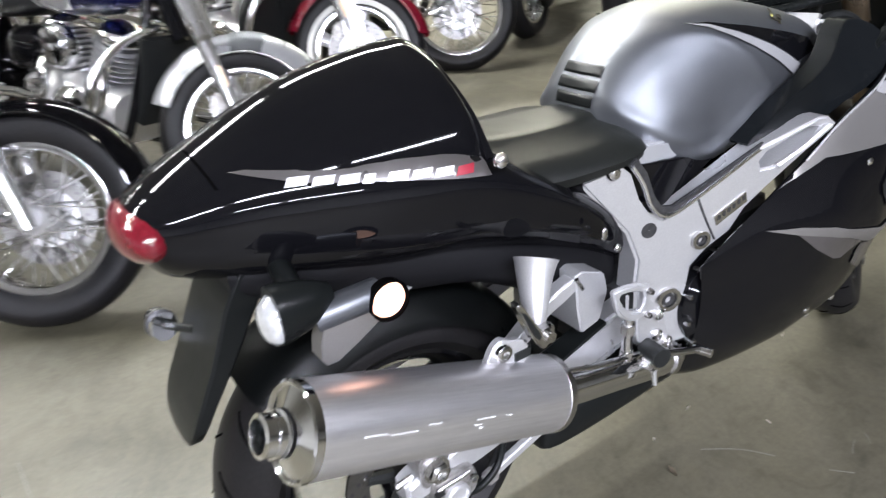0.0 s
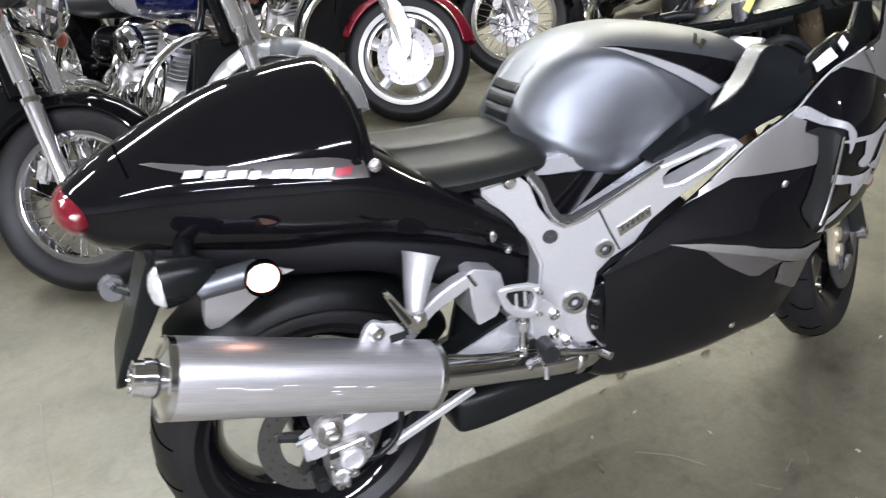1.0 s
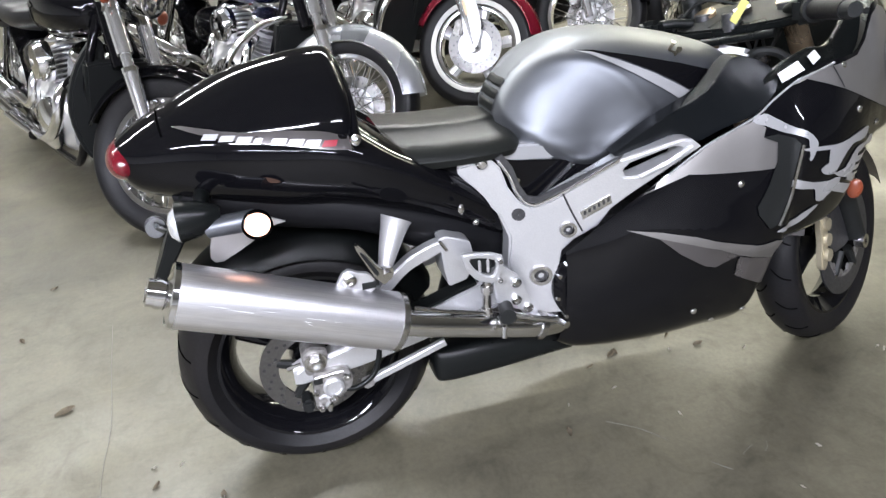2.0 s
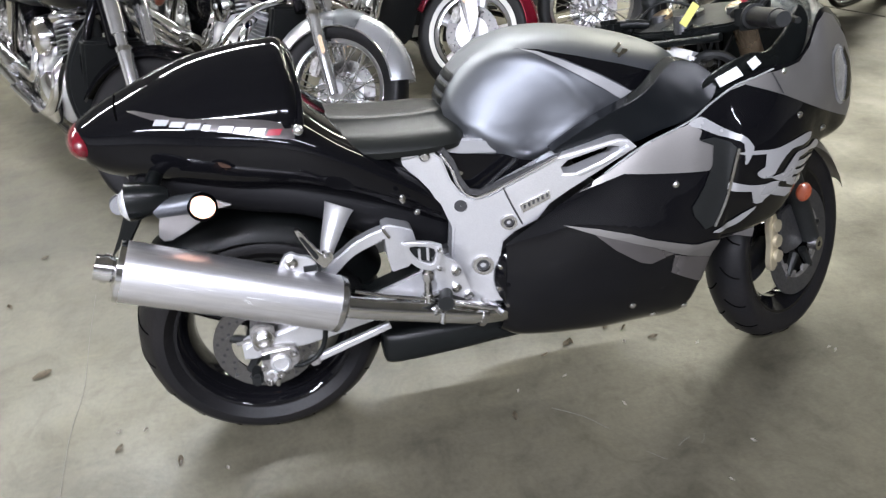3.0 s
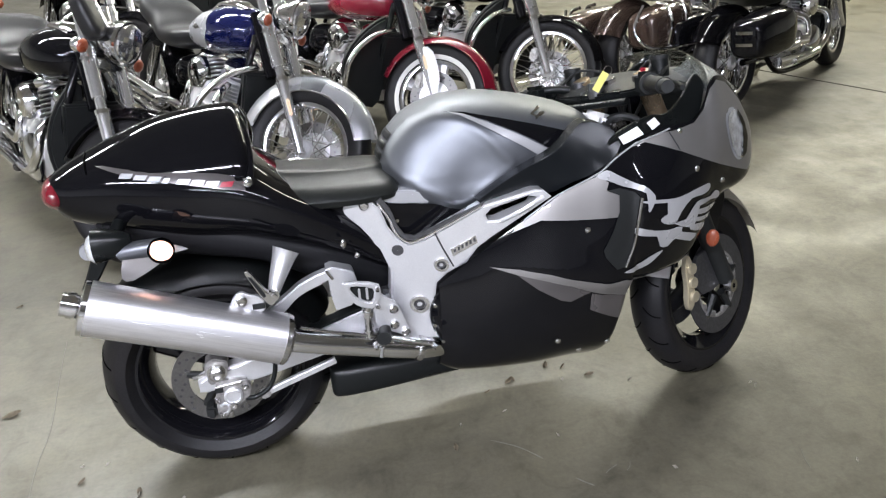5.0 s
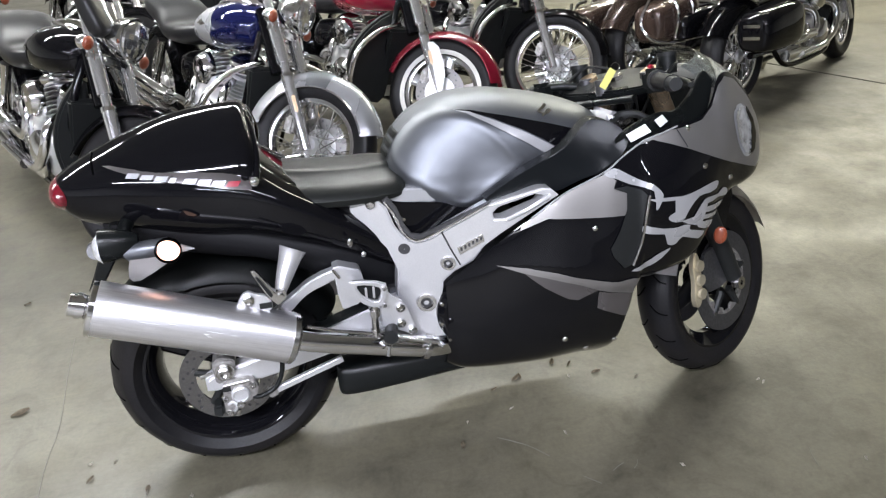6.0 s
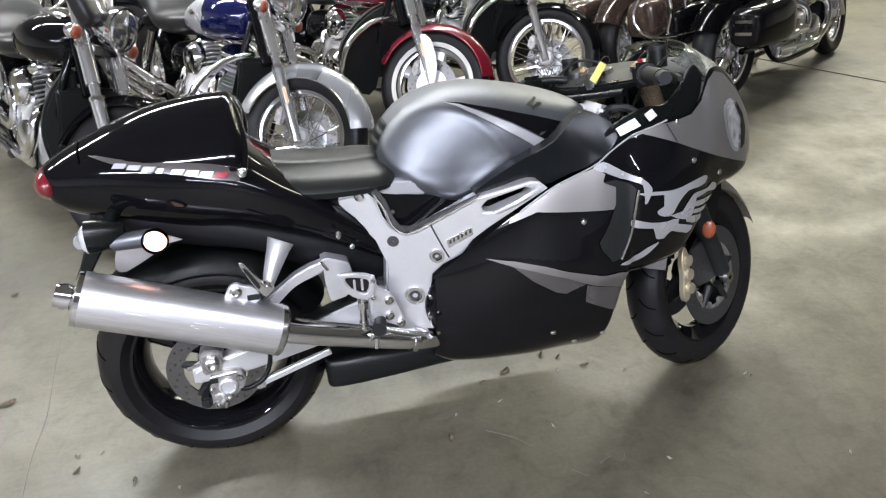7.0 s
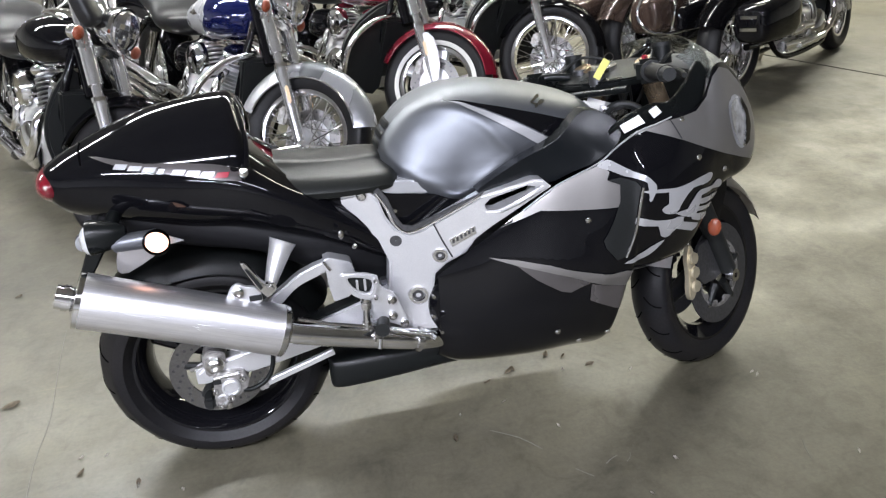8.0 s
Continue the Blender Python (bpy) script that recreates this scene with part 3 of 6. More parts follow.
# fuel tank
KNEE_DENT = rounded([(0.504, 0.850), (0.509, 0.880), (0.528, 0.909), (0.562, 0.935), (0.602, 0.951), (0.640, 0.955), (0.684, 0.947), (0.724, 0.924), (0.758, 0.892), (0.786, 0.858), (0.806, 0.836), (0.798, 0.822),
                     (0.764, 0.804), (0.729, 0.779), (0.700, 0.753), (0.678, 0.742), (0.655, 0.744), (0.606, 0.772), (0.558, 0.800), (0.520, 0.824)], 3)


def inside(x, z, loop):
    """How far a point lies inside a closed outline; negative outside it."""
    hit, near = False, 9.0
    for (ax, az), (bx, bz) in zip(loop, loop[1:] + loop[:1]):
        if (az > z) != (bz > z) and x < ax + (z - az) * (bx - ax) / (bz - az):
            hit = not hit
        u = max(0.0, min(1.0, ((x - ax) * (bx - ax) + (z - az) * (bz - az)) / ((bx - ax) ** 2 + (bz - az) ** 2)))
        near = min(near, math.hypot(x - ax - u * (bx - ax), z - az - u * (bz - az)))
    return near if hit else -near


def tank_body():
    """The tank with a shallow hollow for the knee in either flank."""
    bm = egg([(0.490, 0.76, 0.815, 0.852, 0.062, 2.2), (0.507, 0.745, 0.810, 0.886, 0.105, 2.2), (0.535, 0.72, 0.803, 0.920, 0.145, 2.3), (0.58, 0.70, 0.80, 0.954, 0.172, 2.4), (0.66, 0.67, 0.80, 0.986, 0.192, 2.4), (0.76, 0.69, 0.81, 0.991, 0.197, 2.4),
              (0.86, 0.74, 0.83, 0.976, 0.187, 2.4), (0.96, 0.78, 0.845, 0.952, 0.170, 2.4), (1.04, 0.81, 0.855, 0.923, 0.142, 2.4), (1.085, 0.83, 0.86, 0.89, 0.09, 2.3)], 150, 18)
    bm.normal_update()
    depth, lip = {}, {}
    for v in bm.verts:
        d = inside(v.co.x, v.co.z, KNEE_DENT) if abs(v.co.y) > 0.04 and v.normal.z > -0.75 else -1.0
        depth[v] = 1 - (1 - min(1.0, max(0.0, d) / 0.075)) ** 2
        near = max(0.0, 1 - abs(d) / 0.018)
        lip[v] = near * near * (3 - 2 * near)
    ring = {v: [e.other_vert(v) for e in v.link_edges] for v in bm.verts}
    for _ in range(24):
        depth = {v: 0.4 * depth[v] + 0.6 * sum(depth[o] for o in ring[v]) / len(ring[v]) for v in bm.verts}
    for v in bm.verts:
        v.co -= v.normal * (0.021 * depth[v] - 0.0028 * lip[v])
    return bm


tank = surveyed(part("fuel_tank", tank_body(), SILVER, sport, "silver metallic fuel tank", sharp=70))
TANK_BLACK = [(0.649, 0.965), (0.699, 0.962), (0.784, 0.944), (0.888, 0.917), (0.96, 0.895), (0.985, 0.870), (0.902, 0.863), (0.868, 0.885), (0.817, 0.912), (0.75, 0.942), (0.688, 0.961)]
TANK_STRIPE = [(0.657, 0.964), (0.696, 0.958), (0.749, 0.938), (0.816, 0.908), (0.868, 0.880), (0.910, 0.856), (0.884, 0.842), (0.833, 0.875), (0.772, 0.911), (0.726, 0.936), (0.688, 0.955)]
for s in (-1, 1):
    part("tank_flash", decal(TANK_BLACK, tank, s, 0.003, 0.012), GLOSS_BLACK, tank, "black wedge on the tank")
    part("tank_stripe", decal(TANK_STRIPE, tank, s, 0.0045, 0.012), STRIPE, tank, "pale silver stripe on the tank")
    for pts in ([(0.876, 0.944), (0.906, 0.953), (0.908, 0.949), (0.880, 0.941)], [(0.876, 0.944), (0.890, 0.936), (0.887, 0.933), (0.872, 0.941)],
                [(0.909, 0.940), (0.884, 0.929), (0.881, 0.932), (0.905, 0.943)], [(0.896, 0.937), (0.912, 0.942), (0.915, 0.938), (0.899, 0.933)]):
        part("tank_badge", decal(pts, tank, s, 0.0035), CHROME, tank, "small angular chrome badge")


def rear_patch(y0, y1, z0, z1):
    """A thin pad laid on the back of the tank."""
    bm = bmesh.new()
    rings = []
    for i in range(7):
        z = z0 + (z1 - z0) * i / 6
        row = []
        for k in range(9):
            y = y0 + (y1 - y0) * k / 8
            place, normal = BVH[tank.name].ray_cast(Vector((0.3, y, z)), Vector((1, 0, 0)))[:2]
            edge = 0.0025 if i in (0, 6) or k in (0, 8) else 0.0055
            row.append(place + (normal if normal.x < 0 else -normal) * edge)
        rings.append(row)
    return skin(bm, rings, closed=False)


for z0, z1, half in ((0.840, 0.860, 0.046), (0.866, 0.885, 0.048), (0.891, 0.908, 0.046)):
    part("tank_pad", rear_patch(-half, half, z0, z1), SATIN_BLACK, tank, "black rubber tank pad")

# triangular cover under the tank
for s in (-1, 1):
    cover = plate(rounded([(0.452, 0.765), (0.50, 0.760), (0.60, 0.745), (0.705, 0.735), (0.62, 0.69), (0.54, 0.655), (0.50, 0.66), (0.475, 0.70)], 3), s * 0.168, s * 0.12, bevel=0.006)
    part("side_cover", cover, GLOSS_BLACK, sport, "gloss black triangular side cover")
    # Paler silver than the tank, with the bright reflection put into the paint.
    rail = [(0.466, 0.776), (0.474, 0.790), (0.52, 0.792), (0.60, 0.777), (0.66, 0.757), (0.705, 0.738), (0.60, 0.747), (0.487, 0.757)]
    part("side_rail", plate(rounded(rail, 2), s * 0.163, s * 0.11, bevel=0.006), BRIGHT_SILVER, sport, "silver panel under the tank, painted paler for its bright reflection")
part("cover_screw", rod((0.50, -0.172, 0.715), (0.50, -0.166, 0.715), 0.005), STEEL, sport)

# seat
def seat_body():
    """A saddle with a flat narrow top and sloping flanks: rows of x, underside, edge, top, half widths of the top and the skirt."""
    rings = []
    for x, lo, edge, top, wt, wb in spread([(0.168, 0.790, 0.832, 0.846, 0.060, 0.130), (0.20, 0.774, 0.844, 0.851, 0.068, 0.158), (0.30, 0.766, 0.837, 0.841, 0.070, 0.176), (0.40, 0.766, 0.832, 0.835, 0.068, 0.182),
                                            (0.455, 0.769, 0.831, 0.835, 0.062, 0.181), (0.485, 0.771, 0.828, 0.833, 0.054, 0.176), (0.503, 0.775, 0.824, 0.829, 0.046, 0.166), (0.514, 0.782, 0.817, 0.821, 0.038, 0.148), (0.520, 0.790, 0.809, 0.812, 0.030, 0.120)], 5):
        deep = edge - lo
        half = [(0.0, top), (wt * 0.6, top + 0.001), (wt * 0.9, top - 0.001), (wt, edge), (wt + 0.010, edge - 0.11 * deep), (wt + (wb - wt) * 0.60, edge - 0.24 * deep), (wb - 0.012, edge - 0.44 * deep), (wb, lo + 0.32 * deep), (wb - 0.005, lo + 0.10 * deep), (wb - 0.022, lo + 0.01 * deep), (wb * 0.5, lo)]
        rings.append([(x, y, z) for y, z in half] + [(x, 0.0, lo)] + [(x, -y, z) for y, z in half[:0:-1]])
    return skin(bmesh.new(), rings)


seat = part("seat", seat_body(), VINYL, sport, "black vinyl rider seat", sharp=42)

# Added black block that keeps the gap under the seat dark.
part("seat_base", block((0.342, 0.0, 0.748), (0.265, 0.300, 0.066), 0.012), UNDER_BLACK, seat, "added black block filling the dark gap under the seat")

# tail
tail = surveyed(part("tail_panel", egg([(-0.315, 0.82, 0.86, 0.885, 0.05, 2.2), (-0.28, 0.775, 0.85, 0.905, 0.085, 2.3), (-0.16, 0.74, 0.85, 0.94, 0.135, 2.4), (0.0, 0.705, 0.84, 0.94, 0.18, 2.4),
    (0.13, 0.69, 0.83, 0.91, 0.205, 2.4), (0.25, 0.655, 0.78, 0.83, 0.205, 2.4), (0.36, 0.61, 0.71, 0.765, 0.19, 2.4), (0.45, 0.56, 0.64, 0.70, 0.165, 2.4), (0.49, 0.55, 0.60, 0.65, 0.14, 2.4)], 36, 5), GLOSS_BLACK, sport, "gloss black tail fairing", sharp=60))
hump = part("seat_hump", egg([(-0.305, 0.85, 0.870, 0.893, 0.05, 2.1), (-0.25, 0.83, 0.872, 0.925, 0.092, 1.8), (-0.13, 0.82, 0.875, 0.978, 0.134, 1.65), (-0.05, 0.81, 0.875, 1.004, 0.156, 1.6),
    (0.04, 0.81, 0.872, 1.019, 0.171, 1.58), (0.10, 0.80, 0.87, 1.024, 0.178, 1.6), (0.142, 0.80, 0.865, 1.020, 0.178, 1.65), (0.166, 0.80, 0.86, 0.975, 0.160, 1.8)], 48, 5), GLOSS_BLACK, sport, "tall gloss black seat cowl", sharp=60)
part("cowl_lip", tube([(0.158, -0.180, 0.865), (0.164, -0.130, 0.918), (0.158, -0.075, 0.968), (0.146, -0.03, 1.002), (0.146, 0.03, 1.002), (0.158, 0.075, 0.968), (0.164, 0.130, 0.918), (0.158, 0.180, 0.865)], 0.008, 10), GLOSS_BLACK, hump)
part("cowl_bolt", ball((0.153, -0.212, 0.872), (0.012, 0.010, 0.012), 14, 10), CHROME, sport)
TAIL_STRIPE = [(-0.215, 0.925), (-0.12, 0.911), (0.0, 0.900), (0.10, 0.888), (0.145, 0.880), (0.145, 0.850), (0.10, 0.857), (0.02, 0.872), (-0.10, 0.893)]
for s in (-1, 1):
    part("tail_stripe", decal(TAIL_STRIPE, tail, s), GREY_STRIPE, tail, "grey stripe on the tail")

# slanted bars of the model marking on the tail
for k in range(8):
    u0 = -0.131 + k * 0.0318
    zc = 0.8975 - k * 0.0044
    w = 0.0275 if k != 3 else 0.014
    glyph = [(u0 + 0.004, zc + 0.0058), (u0 + 0.004 + w, zc + 0.0040), (u0 + w - 0.004, zc - 0.0058), (u0 - 0.004, zc - 0.0040)]
    part("marking_bar", decal(glyph, tail, -1, 0.0032), RED_LETTER if k > 6 else STRIPE, tail, "dark red marking bar" if k > 6 else "")
hump_seam = [(-0.224, 0.950), (-0.220, 0.950), (-0.207, 0.902), (-0.211, 0.902)]
part("cowl_seam", decal(hump_seam, surveyed(hump), -1, 0.002, 0.01), JOINT_BLACK, hump)

# tail lamp, plate holder, signal, side reflector
part("tail_lamp", ball((-0.298, 0, 0.848), (0.040, 0.088, 0.042), 28, 16), RED_LENS, sport, "dark red tail lamp")
rings = []
for x, z, w, d in ((-0.17, 0.79, 0.09, 0.03), (-0.21, 0.72, 0.075, 0.026), (-0.255, 0.64, 0.080, 0.018), (-0.295, 0.575, 0.080, 0.013), (-0.309, 0.548, 0.077, 0.011), (-0.316, 0.530, 0.068, 0.010), (-0.320, 0.518, 0.052, 0.009), (-0.322, 0.511, 0.030, 0.008)):
    rings.append([(x - d, -w, z), (x - d, w, z), (x + d, w, z), (x + d, -w, z)])
mud = skin(bmesh.new(), rings)
bmesh.ops.bevel(mud, geom=mud.edges[:], offset=0.004, segments=1, affect="EDGES")
part("mud_flap", mud, SATIN_BLACK, sport, "black plastic rear mudguard and plate holder")
part("under_tail", egg([(-0.22, 0.73, 0.77, 0.80, 0.08, 3), (-0.12, 0.69, 0.74, 0.80, 0.11, 3), (0.02, 0.655, 0.71, 0.78, 0.13, 3), (0.15, 0.63, 0.68, 0.74, 0.15, 3), (0.28, 0.56, 0.63, 0.70, 0.16, 3), (0.40, 0.50, 0.58, 0.66, 0.15, 3), (0.47, 0.48, 0.55, 0.62, 0.13, 3)], 24, 4), UNDER_BLACK, sport, "black inner mudguard under the tail")
sig = part("turn_signal", egg([(-0.205, 0.722, 0.762, 0.802, 0.034, 2.2), (-0.185, 0.724, 0.762, 0.800, 0.033, 2.2), (-0.15, 0.734, 0.764, 0.792, 0.026, 2.1), (-0.125, 0.75, 0.765, 0.78, 0.012, 2)], 22, 4, y=-0.20), SATIN_BLACK, sport, "black bullet turn signal")
part("signal_lens", faceted_lens((-0.206, -0.20, 0.756), (0.020, 0.029, 0.035), 3), CLEAR_LENS, sig, "clear faceted turn signal lens")
part("signal_stem", tube([(-0.165, -0.19, 0.765), (-0.16, -0.13, 0.78), (-0.15, -0.07, 0.79)], 0.016, 12, None, 4), SATIN_BLACK, sig)
stay = part("reflector_stay", tube([(-0.150, -0.195, 0.735), (-0.11, -0.205, 0.742), (-0.062, -0.208, 0.744)], 0.030, 18, None, 4, 0.030, 0.7), SILVER, sport, "silver rounded stay holding the side reflector")
part("stay_skirt", plate(rounded([(-0.149, 0.728), (-0.140, 0.742), (-0.061, 0.735), (-0.058, 0.712), (-0.071, 0.705), (-0.137, 0.671), (-0.160, 0.682)], 2), -0.218, -0.185, bevel=0.008), WARM_SILVER, stay, "grey lower half of the stay")
part("stay_point", plate([(-0.036, 0.742), (-0.006, 0.727), (-0.038, 0.722)], -0.205, -0.198, bevel=0.001), BRIGHT_SILVER, stay)
# The reflector's brightness is put in as glow of its material.
refl = part("side_reflector", ball((-0.060, -0.232, 0.742), (0.0255, 0.010, 0.0250), 28, 14), GLOW_REFLECTOR, sport, "round red side reflector, its glow standing in for thrown-back light")
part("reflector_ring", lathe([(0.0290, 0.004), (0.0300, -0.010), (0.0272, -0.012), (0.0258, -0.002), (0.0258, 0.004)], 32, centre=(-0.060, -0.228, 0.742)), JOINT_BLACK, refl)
plate_lamp = part("plate_lamp", tube([(-0.294, 0.080, 0.650), (-0.296, 0.088, 0.649), (-0.297, 0.112, 0.647), (-0.297, 0.126, 0.646)], 0.023, 16, None, 2, 0.019), CHROME, sport, "small chromed plate lamp")
part("lamp_stem", rod((-0.262, 0.03, 0.655), (-0.292, 0.085, 0.650), 0.007, seg=8), SATIN_BLACK, plate_lamp)
part("lamp_collar", rod((-0.2965, 0.096, 0.6485), (-0.2968, 0.102, 0.648), 0.0245, seg=16), DARK_STEEL, plate_lamp)

# exhaust: muffler, tip and pipe
MA, MB, MY = Vector((-0.235, -0.285, 0.652)), Vector((0.182, -0.255, 0.478)), 0.063
d = (MB - MA).normalized()
turn = d.to_track_quat("Y", "Z").to_matrix().to_4x4()
can = part("muffler", lathe([(MY, 0.0), (MY, (MB - MA).length), (0.04, (MB - MA).length), (0.04, 0.0)], 64), BRUSHED, sport, "large brushed aluminium muffler with scuffs")
can.matrix_basis = Matrix.Translation(MA) @ turn


def on_pipe(profile, at, seg=36):
    return moved(lathe(profile, seg), Matrix.Translation(at) @ turn)


part("muffler_cap", on_pipe([(0.0634, 0.006), (0.0638, -0.005), (0.060, -0.007), (0.056, -0.004), (0.040, -0.010), (0.030, -0.014), (0.030, 0.006)], MA), CHROME, can, "polished end cap")
part("muffler_band", on_pipe([(0.0645, -0.006), (0.0645, 0.006), (0.058, 0.012), (0.046, 0.016), (0.046, -0.006)], MB), STEEL, can)
part("exhaust_tip", on_pipe([(0.027, 0.0), (0.027, -0.034), (0.021, -0.036), (0.019, -0.02), (0.019, 0.0)], MA - d * 0.012), CHROME, can, "short chromed exhaust tip")
part("tip_ring", on_pipe([(0.030, -0.02), (0.030, -0.008), (0.026, -0.008), (0.026, -0.02)], MA - d * 0.012), CHROME, can)
side = d.cross(Vector((0, 0, 1))).normalized()
for k, (u, a, ln) in enumerate(((0.06, 0.25, 0.05), (0.10, 0.2, 0.06), (0.16, 0.28, 0.03), (0.24, 0.1, 0.02), (0.245, 0.22, 0.05), (0.25, 0.02, 0.012), (0.30, 0.2, 0.02))):
    out_way = (side * math.cos(a) - d.cross(side) * math.sin(a)).normalized()
    if out_way.y > 0:
        out_way = -out_way
    p = MA + d * u + out_way * 0.0632
    part("scuff_mark", rod(p, p + d * ln * 0.7, 0.0008, seg=6), WHITE, can, "pale remains of a worn label")
for fitting in can.children:
    fitting.matrix_basis = can.matrix_basis.inverted()
part("exhaust_pipe", tube([MB, MB + d * 0.05, (0.36, -0.235, 0.415), (0.52, -0.215, 0.365), (0.62, -0.17, 0.33), (0.72, -0.12, 0.28)], 0.029, 20, None, 6), CHROME, sport, "polished steel exhaust pipe")

part("pipe_clamp", moved(lathe([(0.034, -0.006), (0.034, 0.008), (0.028, 0.008), (0.028, -0.006)], 28), Matrix.Translation((0.525, -0.214, 0.363)) @ turn), STEEL, sport)
part("pipe_seam", tube([(0.225, -0.262, 0.505), (0.30, -0.255, 0.474), (0.40, -0.240, 0.438), (0.50, -0.226, 0.402)], 0.0045, 8, None, 4), STEEL, sport)

# passenger peg bracket that carries the muffler
br = part("muffler_bracket", plate(chamfered([(0.064, 0.580), (0.082, 0.614), (0.099, 0.622), (0.116, 0.611), (0.135, 0.607), (0.150, 0.590), (0.150, 0.565), (0.10, 0.555)], 0.2), -0.262, -0.248, bevel=0.004), ALLOY, sport, "silver alloy passenger peg bracket")
part("bracket_bolt", lathe([(0.014, 0), (0.014, -0.009), (0.010, -0.012), (0.007, -0.012), (0.006, -0.006), (0.001, -0.006), (0.001, 0)], 20, centre=(0.097, -0.262, 0.601)), STEEL, br)
part("peg_hanger", tube([(0.216, -0.205, 0.692), (0.204, -0.215, 0.668), (0.186, -0.235, 0.632), (0.172, -0.25, 0.600)], 0.039, 20, None, 4, 0.015, 0.85), ALLOY, br, "bright flared alloy peg hanger")
part("passenger_peg", plate(chamfered([(0.113, 0.680), (0.124, 0.681), (0.160, 0.618), (0.185, 0.621), (0.187, 0.602), (0.165, 0.582), (0.145, 0.607)], 0.15), -0.282, -0.262, bevel=0.004), STEEL, br, "folded passenger foot peg")
part("peg_rubber", plate(chamfered([(0.121, 0.667), (0.129, 0.664), (0.157, 0.614), (0.150, 0.608)], 0.15), -0.286, -0.281, bevel=0.001), MATTE_BLACK, br)
part("peg_pivot", lathe([(0.009, 0), (0.009, -0.006), (0.001, -0.006), (0.001, 0)], 14, centre=(0.173, -0.282, 0.605)), STEEL, br)
part("rear_hook", block((0.135, -0.255, 0.580), (0.045, 0.02, 0.03), 0.008), MATTE_BLACK, br)

# rider peg plate, brake pedal, heel plate
hp = part("peg_plate", plate(chamfered([(0.425, 0.578), (0.435, 0.547), (0.472, 0.517), (0.501, 0.433), (0.489, 0.420), (0.468, 0.433), (0.426, 0.453), (0.414, 0.468), (0.410, 0.519)], 0.14), -0.242, -0.228, bevel=0.004), ALLOY, sport, "silver alloy rider peg plate")
for x, z, r in ((0.461, 0.506, 0.0115), (0.460, 0.462, 0.0115), (0.488, 0.436, 0.0115), (0.423, 0.573, 0.006), (0.420, 0.527, 0.006)):
    part("plate_bolt", lathe([(r, 0), (r, -0.007), (r * 0.7, -0.010), (r * 0.5, -0.005), (0.001, -0.005), (0.001, 0)], 20, centre=(x, -0.242 if r > 0.01 else -0.254, z)), STEEL, hp)
part("heel_guard", plate(rounded([(0.346, 0.602), (0.429, 0.582), (0.416, 0.524), (0.380, 0.528), (0.354, 0.552), (0.344, 0.58)], 3), -0.254, -0.240, [rounded([(0.358, 0.588), (0.412, 0.574), (0.406, 0.540), (0.380, 0.549), (0.364, 0.565)], 3)], bevel=0.004), ALLOY, hp, "open alloy heel guard")
part("guard_backing", plate([(0.352, 0.592), (0.414, 0.578), (0.406, 0.536), (0.378, 0.546), (0.358, 0.566)], -0.236, -0.232), MATTE_BLACK, hp)
for x in (0.378, 0.397):
    part("guard_bar", block((x, -0.247, 0.562), (0.006, 0.006, 0.034), 0.002), ALLOY, hp)
part("master_cylinder", rod((0.397, -0.235, 0.525), (0.392, -0.235, 0.43), 0.010), STEEL, hp)
part("cylinder_nut", rod((0.396, -0.235, 0.508), (0.395, -0.235, 0.490), 0.014, seg=6), STEEL, hp)
part("cylinder_nut", rod((0.393, -0.235, 0.452), (0.392, -0.235, 0.440), 0.013, seg=6), STEEL, hp)
part("foot_peg", tube([(0.435, -0.24, 0.448), (0.428, -0.268, 0.450), (0.424, -0.290, 0.450)], 0.016, 14, None, 2, 0.019), MATTE_BLACK, hp, "black rubber rider foot peg")
part("peg_base", block((0.421, -0.262, 0.428), (0.022, 0.03, 0.022), 0.005), STEEL, hp)
part("peg_tip", rod((0.419, -0.278, 0.420), (0.414, -0.285, 0.396), 0.006), CHROME, hp)
part("brake_pedal", tube([(0.436, -0.258, 0.438), (0.50, -0.268, 0.418), (0.552, -0.27, 0.402)], 0.0068, 10, None, 3), STEEL, hp, "steel brake pedal")
part("pedal_tip", rod((0.550, -0.258, 0.400), (0.562, -0.292, 0.398), 0.009), CHROME, hp)

# screws of the rear panel
part("panel_screw", ball((0.385, -0.215, 0.655), (0.007, 0.006, 0.007), 10, 8), CHROME, sport)
part("panel_screw", ball((0.355, -0.215, 0.69), (0.007, 0.004, 0.012), 10, 8), STEEL, sport)

